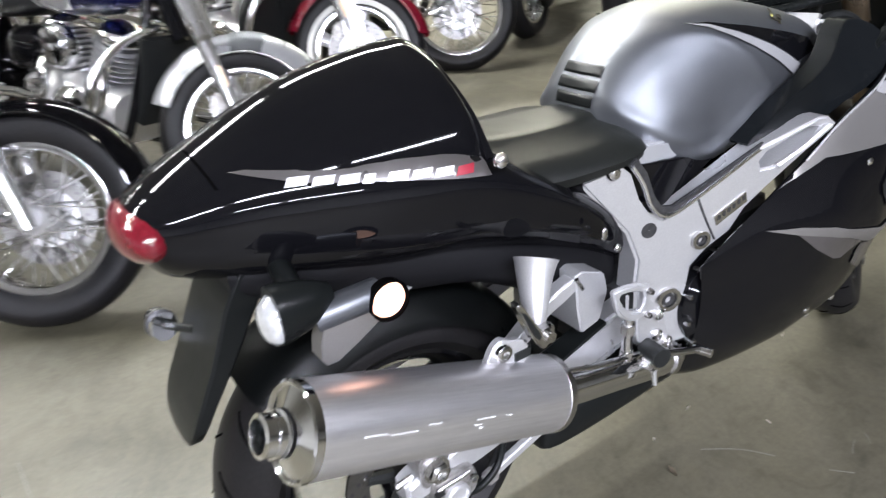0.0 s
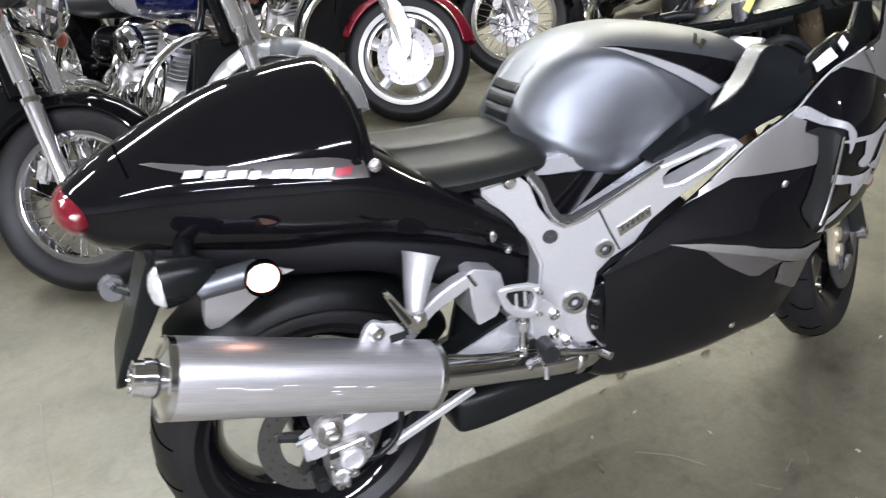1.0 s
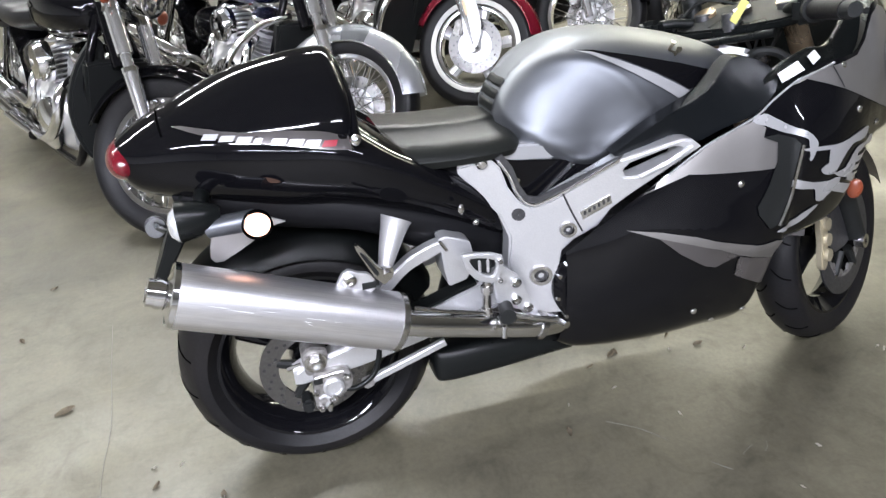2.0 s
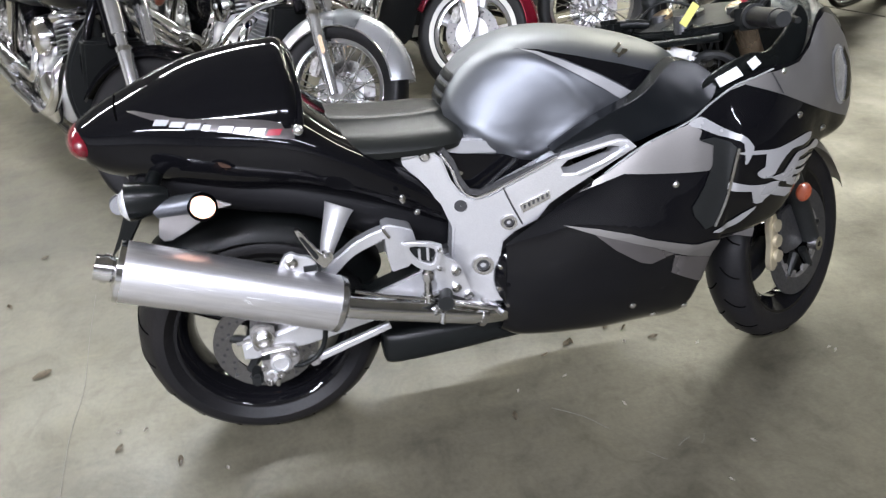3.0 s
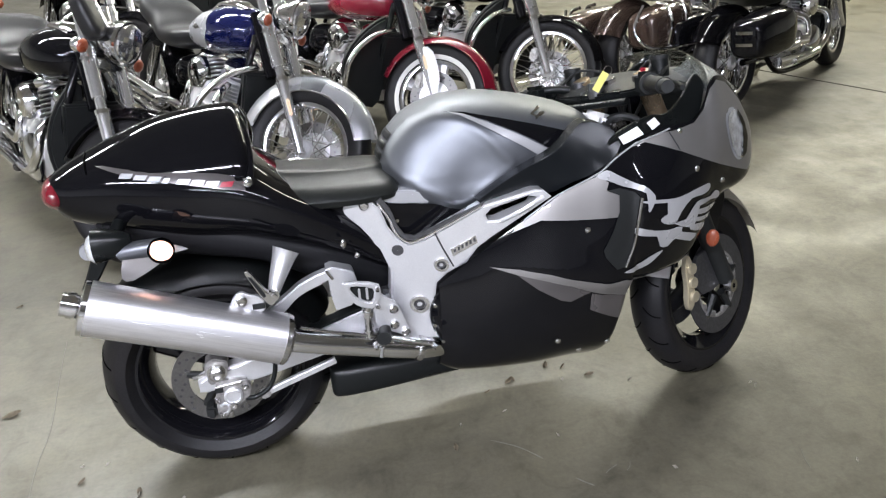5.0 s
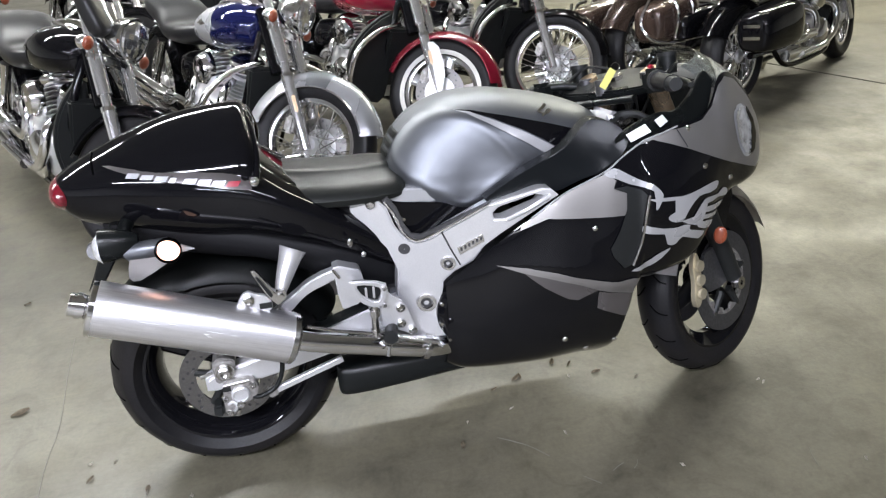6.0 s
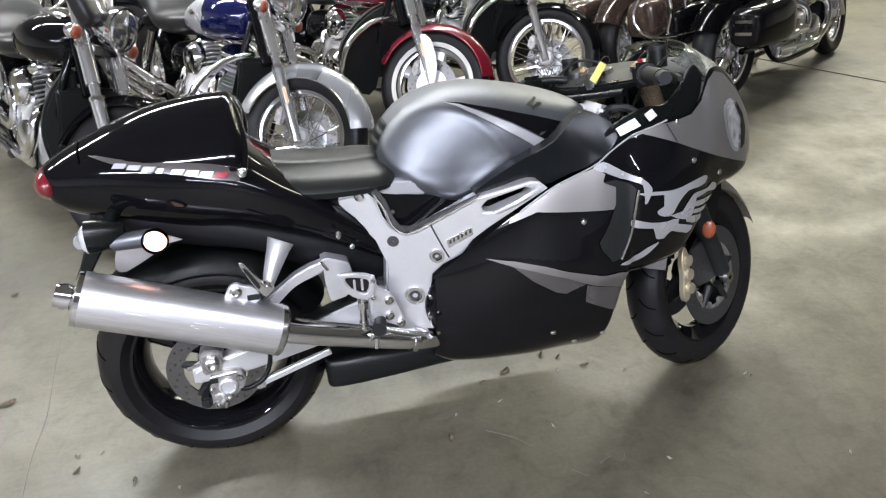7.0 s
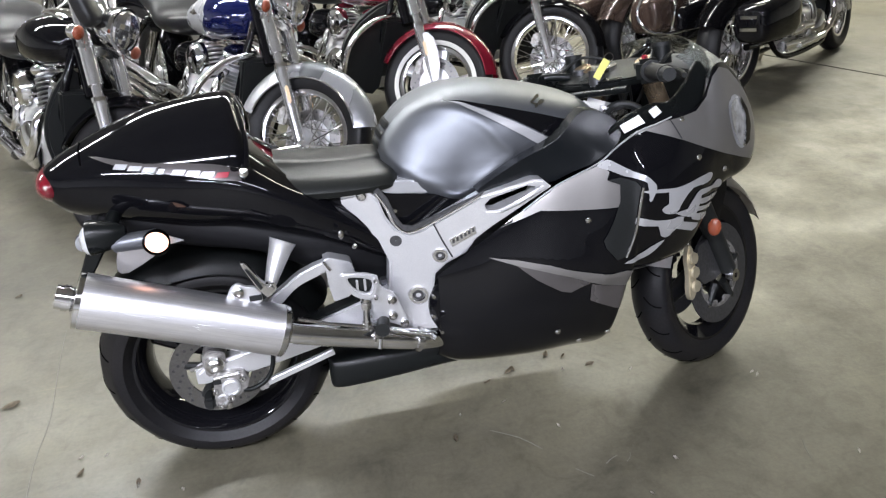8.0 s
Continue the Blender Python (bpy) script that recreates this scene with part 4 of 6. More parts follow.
# fairing: side shells from rows of x, lower edge, upper edge and their widths
SHELL = [(0.585, 0.250, 0.55, 0.165, 0.235), (0.63, 0.234, 0.585, 0.185, 0.245), (0.70, 0.229, 0.64, 0.20, 0.262), (0.78, 0.227, 0.70, 0.21, 0.278), (0.87, 0.225, 0.765, 0.215, 0.29),
         (0.98, 0.222, 0.812, 0.205, 0.29), (1.045, 0.219, 0.852, 0.205, 0.287), (1.072, 0.232, 0.866, 0.207, 0.285), (1.084, 0.300, 0.872, 0.214, 0.284), (1.094, 0.400, 0.878, 0.232, 0.283), (1.108, 0.450, 0.884, 0.245, 0.282), (1.16, 0.466, 0.901, 0.255, 0.273),
         (1.21, 0.472, 0.905, 0.252, 0.265), (1.28, 0.485, 0.908, 0.240, 0.238), (1.325, 0.530, 0.933, 0.226, 0.208), (1.352, 0.572, 0.982, 0.216, 0.185), (1.38, 0.612, 1.000, 0.206, 0.166), (1.43, 0.645, 0.985, 0.184, 0.135), (1.50, 0.652, 0.925, 0.147, 0.108),
         (1.555, 0.662, 0.862, 0.108, 0.078), (1.595, 0.685, 0.812, 0.068, 0.048), (1.617, 0.715, 0.775, 0.030, 0.018)]


def fairing_side(s):
    rings = []
    for x, lo, up, wl, wu in spread(SHELL, 4):
        ring = []
        out = 0.055 * max(0.0, 1 - abs(x - 1.0) / 0.45)
        for j in range(41):
            u = j / 40
            y = wl + (wu - wl) * u + (out + 0.028 * min(1.0, max(0.15, (1.66 - x) / 0.25))) * math.sin(math.pi * u) ** 0.9 - (min(0.045, wl * 0.6) * (1 - u / 0.16) ** 2 if u < 0.16 else 0)
            z = lo + (up - lo) * u
            crest = 0.600 - 0.27 * max(0.0, x - 0.72) + 0.20 * max(0.0, x - 1.0)
            away = z - crest
            ridge = min(1.0, max(0.0, (x - 0.70) / 0.2)) * min(1.0, max(0.0, (1.30 - x) / 0.15))
            y += 0.010 * ridge * (math.exp(-((away / 0.055) ** 2)) if away > 0 else math.exp(-((away / 0.030) ** 2)) - 0.6 * (1 - math.exp(-((away / 0.03) ** 2))) * math.exp(away / 0.10))
            ring.append((x, s * y, z))
        rings.append(ring)
    bm = skin(bmesh.new(), rings, closed=False)
    bmesh.ops.recalc_face_normals(bm, faces=bm.faces)
    res = bmesh.ops.solidify(bm, geom=bm.faces[:], thickness=-0.004 * s)
    return bm


SIDE = {}
for s in (-1, 1):
    SIDE[s] = surveyed(part("side_fairing", fairing_side(s), GLOSS_BLACK, sport, "gloss black side fairing with silver areas", sharp=50))

SILVER_MID = [(0.722, 0.662), (0.81, 0.718), (0.886, 0.769), (0.937, 0.789), (0.992, 0.807), (1.016, 0.790), (1.009, 0.772), (1.05, 0.759), (1.041, 0.715), (1.034, 0.702), (0.954, 0.705), (0.84, 0.712)]
PALE_HOOK = [(0.985, 0.805), (1.013, 0.819), (1.037, 0.808), (1.074, 0.787), (1.105, 0.775), (1.128, 0.754), (1.133, 0.739), (1.119, 0.710), (1.111, 0.714), (1.117, 0.737), (1.107, 0.757), (1.089, 0.766), (1.054, 0.776), (1.017, 0.793)]
CHEEK = [(1.085, 0.868), (1.13, 0.888), (1.175, 0.893), (1.22, 0.895), (1.28, 0.900), (1.325, 0.925), (1.352, 0.972), (1.38, 0.990), (1.43, 0.975), (1.50, 0.915), (1.555, 0.854), (1.59, 0.808), (1.612, 0.770), (1.60, 0.722), (1.55, 0.708), (1.481, 0.734), (1.395, 0.768), (1.303, 0.807), (1.222, 0.842), (1.17, 0.861), (1.118, 0.877)]
BLADE = [(0.709, 0.598), (0.780, 0.591), (0.852, 0.576), (0.903, 0.558), (0.971, 0.539), (1.015, 0.528), (1.062, 0.527), (1.12, 0.510), (1.172, 0.500), (1.160, 0.476), (1.115, 0.462), (1.088, 0.466), (1.03, 0.487), (0.966, 0.510), (0.906, 0.538), (0.841, 0.559), (0.774, 0.577)]
BLADE_SHADE = [(0.774, 0.577), (0.841, 0.559), (0.906, 0.537), (0.966, 0.509), (0.915, 0.484), (0.887, 0.492), (0.825, 0.533)]
LOW_PATCH = [(0.968, 0.505), (1.03, 0.486), (1.084, 0.466), (1.072, 0.392), (1.055, 0.399), (0.972, 0.448), (0.978, 0.485)]
STROKES = (
    [(1.099, 0.738), (1.146, 0.736), (1.191, 0.731), (1.234, 0.733), (1.281, 0.738), (1.320, 0.738), (1.336, 0.731), (1.329, 0.716), (1.294, 0.714), (1.254, 0.716), (1.220, 0.691), (1.206, 0.668), (1.191, 0.661), (1.162, 0.669), (1.151, 0.683), (1.171, 0.693), (1.193, 0.704), (1.213, 0.716), (1.176, 0.723), (1.110, 0.731)],
    [(1.195, 0.662), (1.250, 0.663), (1.262, 0.690), (1.290, 0.702), (1.284, 0.650), (1.263, 0.632)],
    [(1.286, 0.703), (1.344, 0.695), (1.368, 0.703), (1.393, 0.692), (1.394, 0.674), (1.345, 0.684), (1.288, 0.686)],
    [(1.282, 0.678), (1.340, 0.667), (1.388, 0.662), (1.378, 0.648), (1.325, 0.654), (1.280, 0.665)],
    [(1.278, 0.657), (1.323, 0.646), (1.364, 0.640), (1.350, 0.629), (1.278, 0.645)],
    [(1.270, 0.639), (1.333, 0.622), (1.320, 0.604), (1.262, 0.626)],
    [(1.083, 0.666), (1.095, 0.668), (1.138, 0.654), (1.186, 0.647), (1.206, 0.649), (1.231, 0.642), (1.232, 0.628), (1.297, 0.603), (1.274, 0.587), (1.210, 0.613), (1.189, 0.596), (1.162, 0.602), (1.174, 0.626), (1.126, 0.640), (1.084, 0.650)],
    [(1.176, 0.589), (1.163, 0.572), (1.137, 0.551), (1.101, 0.541), (1.054, 0.549), (1.081, 0.556), (1.116, 0.564), (1.139, 0.577)],
)
# Line of a silver tube drawn as the highlight on the black upper edge.
EDGE = [(0.800, -0.286, 0.714), (0.840, -0.290, 0.742), (0.887, -0.294, 0.772), (0.957, -0.295, 0.799), (1.001, -0.295, 0.819), (1.031, -0.292, 0.841), (1.067, -0.289, 0.863), (1.099, -0.288, 0.879), (1.144, -0.285, 0.890), (1.19, -0.278, 0.902)]
for s in (-1, 1):
    shell = SIDE[s]
    part("silver_panel", decal(SILVER_MID, shell, s), WARM_SILVER, shell, "grey metallic area of the fairing")
    part("pale_hook", decal(rounded(PALE_HOOK, 2), shell, s, 0.0026, 0.012), STRIPE, shell, "pale silver hooked stripe")
    part("cheek_panel", decal(CHEEK, shell, s), WARM_SILVER, shell, "grey metallic cheek of the fairing")
    part("silver_blade", decal(BLADE, shell, s, 0.0032, 0.007), WARM_SILVER, shell, "grey blade-shaped stripe")
    part("grey_patch", decal(LOW_PATCH, shell, s, 0.0028, 0.009), GREY_STRIPE, shell)
    part("blade_shade", decal(BLADE_SHADE, shell, s, 0.0028, 0.009), GREY_STRIPE, shell, "darker grey wedge under the blade stripe")
    part("rolled_edge", tube([(x, -s * y, z) for x, y, z in EDGE], 0.0024, 8, None, 3), STRIPE, shell, "silver line painted as highlight on the rolled upper fairing edge")
    for line in STROKES:
        part("brush_stroke", decal(rounded(line, 2), shell, s, 0.0028, 0.010), STRIPE, shell, "silver brush stroke of a painted emblem")
shell = SIDE[-1]
for x, y, z in ((0.955, -0.352, 0.679), (1.276, -0.268, 0.788), (1.225, -0.275, 0.890), (1.403, -0.235, 0.722), (0.897, -0.31, 0.348), (0.977, -0.24, 0.284), (1.060, -0.24, 0.300)):
    hit = BVH[shell.name].ray_cast(Vector((x, -1, z)), Vector((0, 1, 0)))
    p = hit[0] if hit[0] else Vector((x, y, z))
    part("fairing_bolt", ball(p, (0.0085, 0.005, 0.0085), 12, 8), CHROME, shell)

# air duct in the side
duct = decal([(1.007, 0.771), (1.041, 0.774), (1.084, 0.760), (1.094, 0.749), (1.087, 0.691), (1.078, 0.626), (1.054, 0.567), (1.031, 0.563), (0.999, 0.602), (0.993, 0.622), (1.020, 0.668), (1.039, 0.715), (1.049, 0.753)], shell, -1, 0.004)
part("air_duct", duct, MATTE_BLACK, shell, "matte black side air duct")
lip = tube([(1.096, -0.331, 0.748), (1.089, -0.332, 0.691), (1.080, -0.332, 0.626), (1.056, -0.338, 0.567)], 0.0035, 8, None, 5)
part("duct_lip", lip, STEEL, shell, "bright edge of the air duct")

# knee panels between tank and fairing, matte black
for s in (-1, 1):
    KNEE = [(0.70, 0.758), (0.76, 0.80), (0.82, 0.835), (0.905, 0.872), (0.962, 0.920), (0.992, 0.930), (1.04, 0.915), (1.065, 0.875), (1.01, 0.815), (0.94, 0.79), (0.875, 0.765), (0.82, 0.787), (0.74, 0.755)]
    bm = plate(rounded(KNEE, 3), 0.012, -0.03, bevel=0.01)
    for v in bm.verts:
        v.co.y = s * (0.215 + 0.16 * (v.co.x - 0.70) - 0.55 * max(0, v.co.z - 0.84) + v.co.y)
    part("knee_panel", bm, KNEE_BLACK, sport, "matte black inner fairing panel")
    INNER = [(1.03, 0.872), (1.05, 0.895), (1.11, 0.919), (1.17, 0.928), (1.22, 0.925), (1.28, 0.958), (1.335, 1.005), (1.362, 0.975), (1.335, 0.918), (1.29, 0.888), (1.20, 0.878), (1.10, 0.862), (1.05, 0.845)]
    bm = plate(rounded(INNER, 3), 0.0, -0.012, bevel=0.004)
    for v in bm.verts:
        v.co.y = s * (0.262 - 0.30 * max(0, v.co.x - 1.12) - 0.5 * max(0, v.co.z - 0.89) + v.co.y)
    part("inner_fairing", bm, SATIN_BLACK, sport, "black inner cockpit panel")
for poly in ([(1.055, 0.893), (1.11, 0.912), (1.124, 0.893), (1.068, 0.873)], [(1.140, 0.916), (1.168, 0.925), (1.182, 0.908), (1.154, 0.898)]):
    bm = plate(poly, 0.0, 0.002)
    for v in bm.verts:
        v.co.y = -(0.268 - 0.30 * max(0, v.co.x - 1.12) - 0.5 * max(0, v.co.z - 0.89)) - v.co.y - 0.003
    part("white_label", bm, WHITE, sport, "white paper sticker on the inner panel")

# nose, headlamp, screen
nose = part("nose_fairing", egg([(1.35, 0.66, 0.83, 0.985, 0.150, 2.5), (1.415, 0.66, 0.82, 0.985, 0.142, 2.4), (1.48, 0.66, 0.80, 0.940, 0.118, 2.3), (1.54, 0.67, 0.775, 0.880, 0.085, 2.2),
    (1.585, 0.69, 0.76, 0.822, 0.052, 2.1), (1.608, 0.715, 0.747, 0.778, 0.026, 2.0), (1.614, 0.735, 0.745, 0.755, 0.008, 2.0)], 36, 5), WARM_SILVER, sport, "grey metallic nose centre", sharp=60)
LAMP = rounded([(1.415, 0.880), (1.435, 0.898), (1.465, 0.893), (1.497, 0.855), (1.515, 0.812), (1.508, 0.775), (1.485, 0.765), (1.458, 0.782), (1.428, 0.828)], 3)
for s in (-1, 1):
    part("lamp_surround", decal([(1.464 + (p[0] - 1.464) * 1.16, 0.832 + (p[1] - 0.832) * 1.13) for p in LAMP], SIDE[s], s, 0.003, 0.012), BRIGHT_SILVER, SIDE[s], "bright headlamp rim")
    part("head_lamp", decal(LAMP, SIDE[s], s, 0.006, 0.012), CLEAR_LENS, SIDE[s], "clear wrap-round headlamp lens")
    part("lamp_bezel", decal([(1.470, 0.897), (1.506, 0.856), (1.524, 0.812), (1.517, 0.770), (1.496, 0.760), (1.505, 0.800), (1.494, 0.845), (1.466, 0.886)], SIDE[s], s, 0.009, 0.012), GLOSS_BLACK, SIDE[s], "black outer edge of the headlamp")
    part("panel_seam", decal([(1.186, 0.893), (1.190, 0.893), (1.218, 0.846), (1.214, 0.846)], SIDE[s], s, 0.003, 0.012), DARK_STEEL, SIDE[s])
    part("lamp_screw", ball(BVH[SIDE[s].name].ray_cast(Vector((1.497, s, 0.768)), Vector((0, -s, 0)))[0], (0.009, 0.008, 0.009), 12, 8), CHROME, SIDE[s])
rings = []
for i in range(9):
    u = i / 8
    x, z, w = 1.52 - 0.155 * u, 0.955 + 0.118 * u - 0.022 * u * u, 0.145 - 0.01 * u
    ring = []
    for j in range(17):
        a = math.pi * (j / 16) - math.pi / 2
        ring.append((x - 0.11 * (1 - math.cos(a)) * (1 - 0.15 * u), w * math.sin(a), z - 0.030 * (1 - math.cos(a))))
    rings.append(ring)
bm = skin(bmesh.new(), rings, closed=False)
bmesh.ops.solidify(bm, geom=bm.faces[:], thickness=0.003)
ws = part("wind_screen", bm, SCREEN, sport, "low clear wind screen")
ws.visible_shadow = False

# belly pan
belly = part("belly_pan", egg([(0.288, 0.195, 0.24, 0.295, 0.115, 6), (0.33, 0.185, 0.235, 0.29, 0.135, 5), (0.60, 0.20, 0.26, 0.32, 0.155, 3), (0.80, 0.215, 0.27, 0.33, 0.160, 3), (1.00, 0.225, 0.28, 0.36, 0.160, 3),
    (1.07, 0.23, 0.32, 0.42, 0.16, 3), (1.10, 0.28, 0.36, 0.44, 0.12, 3)], 28, 4), SATIN_BLACK, sport, "black belly pan", sharp=50)
part("engine_cover", lathe([(0.10, 0), (0.10, -0.02), (0.085, -0.035), (0.001, -0.04), (0.001, 0)], 36, centre=(0.66, -0.20, 0.45)), GLOSS_BLACK, sport, "black round engine cover")
for k in range(7):
    a = radians(100 + k * 30)
    at = Vector((0.66 + 0.093 * math.cos(a), -0.232, 0.45 + 0.11 * math.sin(a)))
    part("cover_bolt", rod(at, at + Vector((0, 0.022, 0)), 0.005, seg=8), STEEL, sport)

# fork, front mudguard, callipers (turned to the left)
for s in (-1, 1):
    foot, top = FW + Vector((0.0, s * 0.105, 0.02)), None
    top = foot + _axis * 0.735 + Vector((-0.045, 0, 0))
    leg = part("fork_leg", moved(rod(foot, foot + (top - foot) * 0.42, 0.028, 0.03, 20), TURNED), MATTE_BLACK, sport, "dark fork lower leg")
    part("fork_tube", moved(rod(foot + (top - foot) * 0.42, top, 0.0265, seg=20), TURNED), GOLD_FORK, sport, "bronze coloured upside-down fork tube")
    cal = plate(chamfered([(1.318, 0.438), (1.330, 0.440), (1.343, 0.415), (1.347, 0.35), (1.342, 0.285), (1.324, 0.268), (1.310, 0.275), (1.304, 0.30), (1.311, 0.35), (1.304, 0.40)], 0.2), s * 0.084, s * 0.102, bevel=0.006)
    c = part("front_caliper", moved(cal, TURNED), GOLD, sport, "pale gold six-piston brake caliper")
    bumps = bmesh.new()
    for k in range(3):
        rod((1.333 + 0.002 * k, s * 0.098, 0.398 - 0.044 * k), (1.333 + 0.002 * k, s * 0.110, 0.398 - 0.044 * k), 0.019, 0.017, seg=18, bm=bumps)
    part("piston_housing", moved(bumps, TURNED), GOLD, c)
    part("calliper_mount", moved(plate(chamfered([(1.35, 0.42), (1.44, 0.44), (1.50, 0.34), (1.48, 0.30), (1.36, 0.30)]), s * 0.09, s * 0.10), TURNED), DARK_STEEL, sport)
rings = []
for i in range(24):
    a = radians(21 + i * 6.1)
    ring = []
    for j in range(11):
        u = (j - 5) / 5
        r = 0.325 - 0.05 * abs(u) ** 2.5 + 0.01 * (1 - abs(u))
        ring.append((FW.x + r * math.cos(a), 0.082 * u, FW.z + r * math.sin(a)))
    rings.append(ring)
bm = skin(bmesh.new(), rings, closed=False)
bmesh.ops.solidify(bm, geom=bm.faces[:], thickness=0.003)
ff = part("front_mudguard", moved(bm, TURNED), WARM_SILVER, sport, "grey metallic front mudguard")
for s in (-1, 1):
    part("mudguard_side", moved(plate(rounded([(1.44, 0.62), (1.56, 0.60), (1.52, 0.50), (1.46, 0.42), (1.42, 0.50)], 3), s * 0.082, s * 0.092, bevel=0.003), TURNED), GLOSS_BLACK, ff)
part("axle_end", moved(lathe([(0.02, -0.135), (0.02, -0.11), (0.008, -0.11), (0.008, -0.135)], 20, centre=tuple(FW)), TURNED), STEEL, sport)
# Passive amber reflector beside the fork, not a signal lamp.
part("side_reflector", ball((1.424, -0.165, 0.530), (0.019, 0.010, 0.027), 20, 12, m=pose(0, 0, 0, 0, 0, -30)), AMBER, sport, "round orange side reflector")

# handlebars, clamp, key with tag
hub = FW + _axis * 0.735 + Vector((-0.05, 0, 0.0))
CLAMP = [(-0.075, -0.15), (-0.02, -0.165), (0.055, -0.13), (0.075, 0.0), (0.055, 0.13), (-0.02, 0.165), (-0.075, 0.15), (-0.09, 0.0)]
level = TURNED @ Matrix.Translation(hub + Vector((0, 0, 0.008))) @ Matrix.Rotation(-RAKE * 0.8, 4, "Y") @ Matrix.Rotation(radians(-90), 4, "X") @ Matrix.Scale(-1, 4, (0, 0, 1))
clamp = part("triple_clamp", moved(plate(chamfered(CLAMP, 0.2), 0.0, 0.022, bevel=0.005), level), SATIN_BLACK, sport, "dark alloy upper fork clamp")
for s in (-1, 1):
    part("clamp_bolt", moved(rod(hub + Vector((0.0, s * 0.105, -0.01)), hub + Vector((-0.004, s * 0.105, 0.018)), 0.022, 0.020, 18), TURNED), DARK_STEEL, clamp)
    a, e = hub + Vector((-0.03, s * 0.12, 0.0)), hub + Vector((-0.205, s * 0.315, -0.012))
    bar = part("clip_on_bar", moved(tube([a, a + (e - a) * 0.3 + Vector((0, 0, 0.012)), e], 0.012, 10, None, 4), TURNED), SATIN_BLACK, sport, "black clip-on handlebar")
    part("grip", moved(rod(a + (e - a) * 0.48, e, 0.020, seg=18), TURNED), RUBBER, bar, "black rubber grip")
    part("grip_flange", moved(rod(a + (e - a) * 0.46, a + (e - a) * 0.50, 0.027, seg=18), TURNED), MATTE_BLACK, bar)
    part("bar_end", moved(rod(e, e + (e - a).normalized() * 0.03, 0.018, 0.015, seg=16), TURNED), MATTE_BLACK, bar)
    part("lever", moved(tube([a + (e - a) * 0.30 + Vector((0.05, 0, 0)), a + (e - a) * 0.6 + Vector((0.06, s * 0.02, -0.005)), e + Vector((0.05, s * 0.015, -0.01))], 0.0065, 8, None, 4), TURNED), SATIN_BLACK, bar, "black hand lever")
    part("switch_box", moved(block(a + (e - a) * 0.38, (0.055, 0.055, 0.06), 0.012), TURNED), SATIN_BLACK, bar, "black switch housing")
    part("master_cylinder", moved(rod(a + (e - a) * 0.2 + Vector((0.03, 0, 0)), a + (e - a) * 0.42 + Vector((0.045, 0, 0)), 0.017, seg=14), TURNED), SATIN_BLACK, bar)
    res = part("fluid_reservoir", moved(rod(a + Vector((0.055, s * 0.03, 0.005)), a + Vector((0.055, s * 0.03, 0.05)), 0.024, seg=18), TURNED), SATIN_BLACK, bar, "black brake fluid reservoir")
    part("reservoir_cap", moved(rod(a + Vector((0.055, s * 0.03, 0.05)), a + Vector((0.055, s * 0.03, 0.06)), 0.026, seg=18), TURNED), MATTE_BLACK, res)
part("red_switch", moved(block(hub + Vector((-0.085, -0.175, 0.03)), (0.016, 0.012, 0.010), 0.003), TURNED), RED_LETTER, sport, "red engine stop switch")
part("ignition", moved(rod(hub + Vector((-0.06, 0, -0.03)), hub + Vector((-0.06, 0, 0.012)), 0.022, seg=18), TURNED), DARK_STEEL, clamp, "ignition lock")
part("stem_nut", moved(rod(hub + Vector((0, 0, -0.005)), hub + Vector((-0.006, 0, 0.018)), 0.024, seg=6), TURNED), STEEL, clamp)
part("head_bracket", block((1.10, -0.06, 0.885), (0.06, 0.10, 0.05), 0.012, m=pose(0, 0, 0, 0, 20, 12)), ALLOY, sport, "alloy bracket before the tank")
part("head_bracket", block((1.135, -0.10, 0.865), (0.05, 0.05, 0.07), 0.010, m=pose(0, 0, 0, 10, -15, 20)), STEEL, sport)
part("wiring_loom", tube([(1.08, -0.12, 0.87), (1.12, -0.10, 0.90), (1.17, -0.12, 0.90), (1.22, -0.14, 0.86)], 0.011, 8, None, 4), MATTE_BLACK, sport)
key = part("key_ring", lathe([(0.013, -0.001), (0.013, 0.001), (0.0115, 0.001), (0.0115, -0.001)], 20, centre=(1.128, -0.052, 1.020)), STEEL, sport)
part("key_tag", block((1.106, -0.055, 0.992), (0.022, 0.002, 0.056), 0.0008, m=pose(0, 0, 0, 0, 32, 0)), YELLOW, key, "small yellow key tag")
# Added black sheet that keeps the open back of the nose dark.
part("inner_bulkhead", block((1.341, 0, 0.84), (0.008, 0.29, 0.27), 0.003), SATIN_BLACK, sport, "added black sheet darkening the hollow of the nose")
part("instrument_panel", ball((1.375, 0, 0.955), (0.05, 0.115, 0.045), 20, 12), MATTE_BLACK, sport, "black instrument binnacle")
part("steering_damper", moved(rod(hub + Vector((-0.075, -0.11, -0.045)), hub + Vector((-0.085, 0.12, -0.05)), 0.010, seg=12), TURNED), SATIN_BLACK, sport)
for s in (-1, 1):
    part("cable", moved(tube([hub + Vector((-0.04, s * 0.18, 0.0)), hub + Vector((0.05, s * 0.16, 0.03)), hub + Vector((0.09, s * 0.06, -0.03)), hub + Vector((0.05, 0, -0.16))], 0.005, 8), TURNED), MATTE_BLACK, sport)
    part("cable", moved(tube([hub + Vector((-0.06, s * 0.16, -0.01)), hub + Vector((0.03, s * 0.12, 0.05)), hub + Vector((0.08, s * 0.02, 0.0)), hub + Vector((0.06, -s * 0.02, -0.12))], 0.004, 8), TURNED), MATTE_BLACK, sport)
part("side_stand", tube([(0.62, 0.16, 0.30), (0.64, 0.22, 0.16), (0.63, 0.265, 0.035)], 0.012, 10, None, 3), DARK_STEEL, sport, "steel side stand")
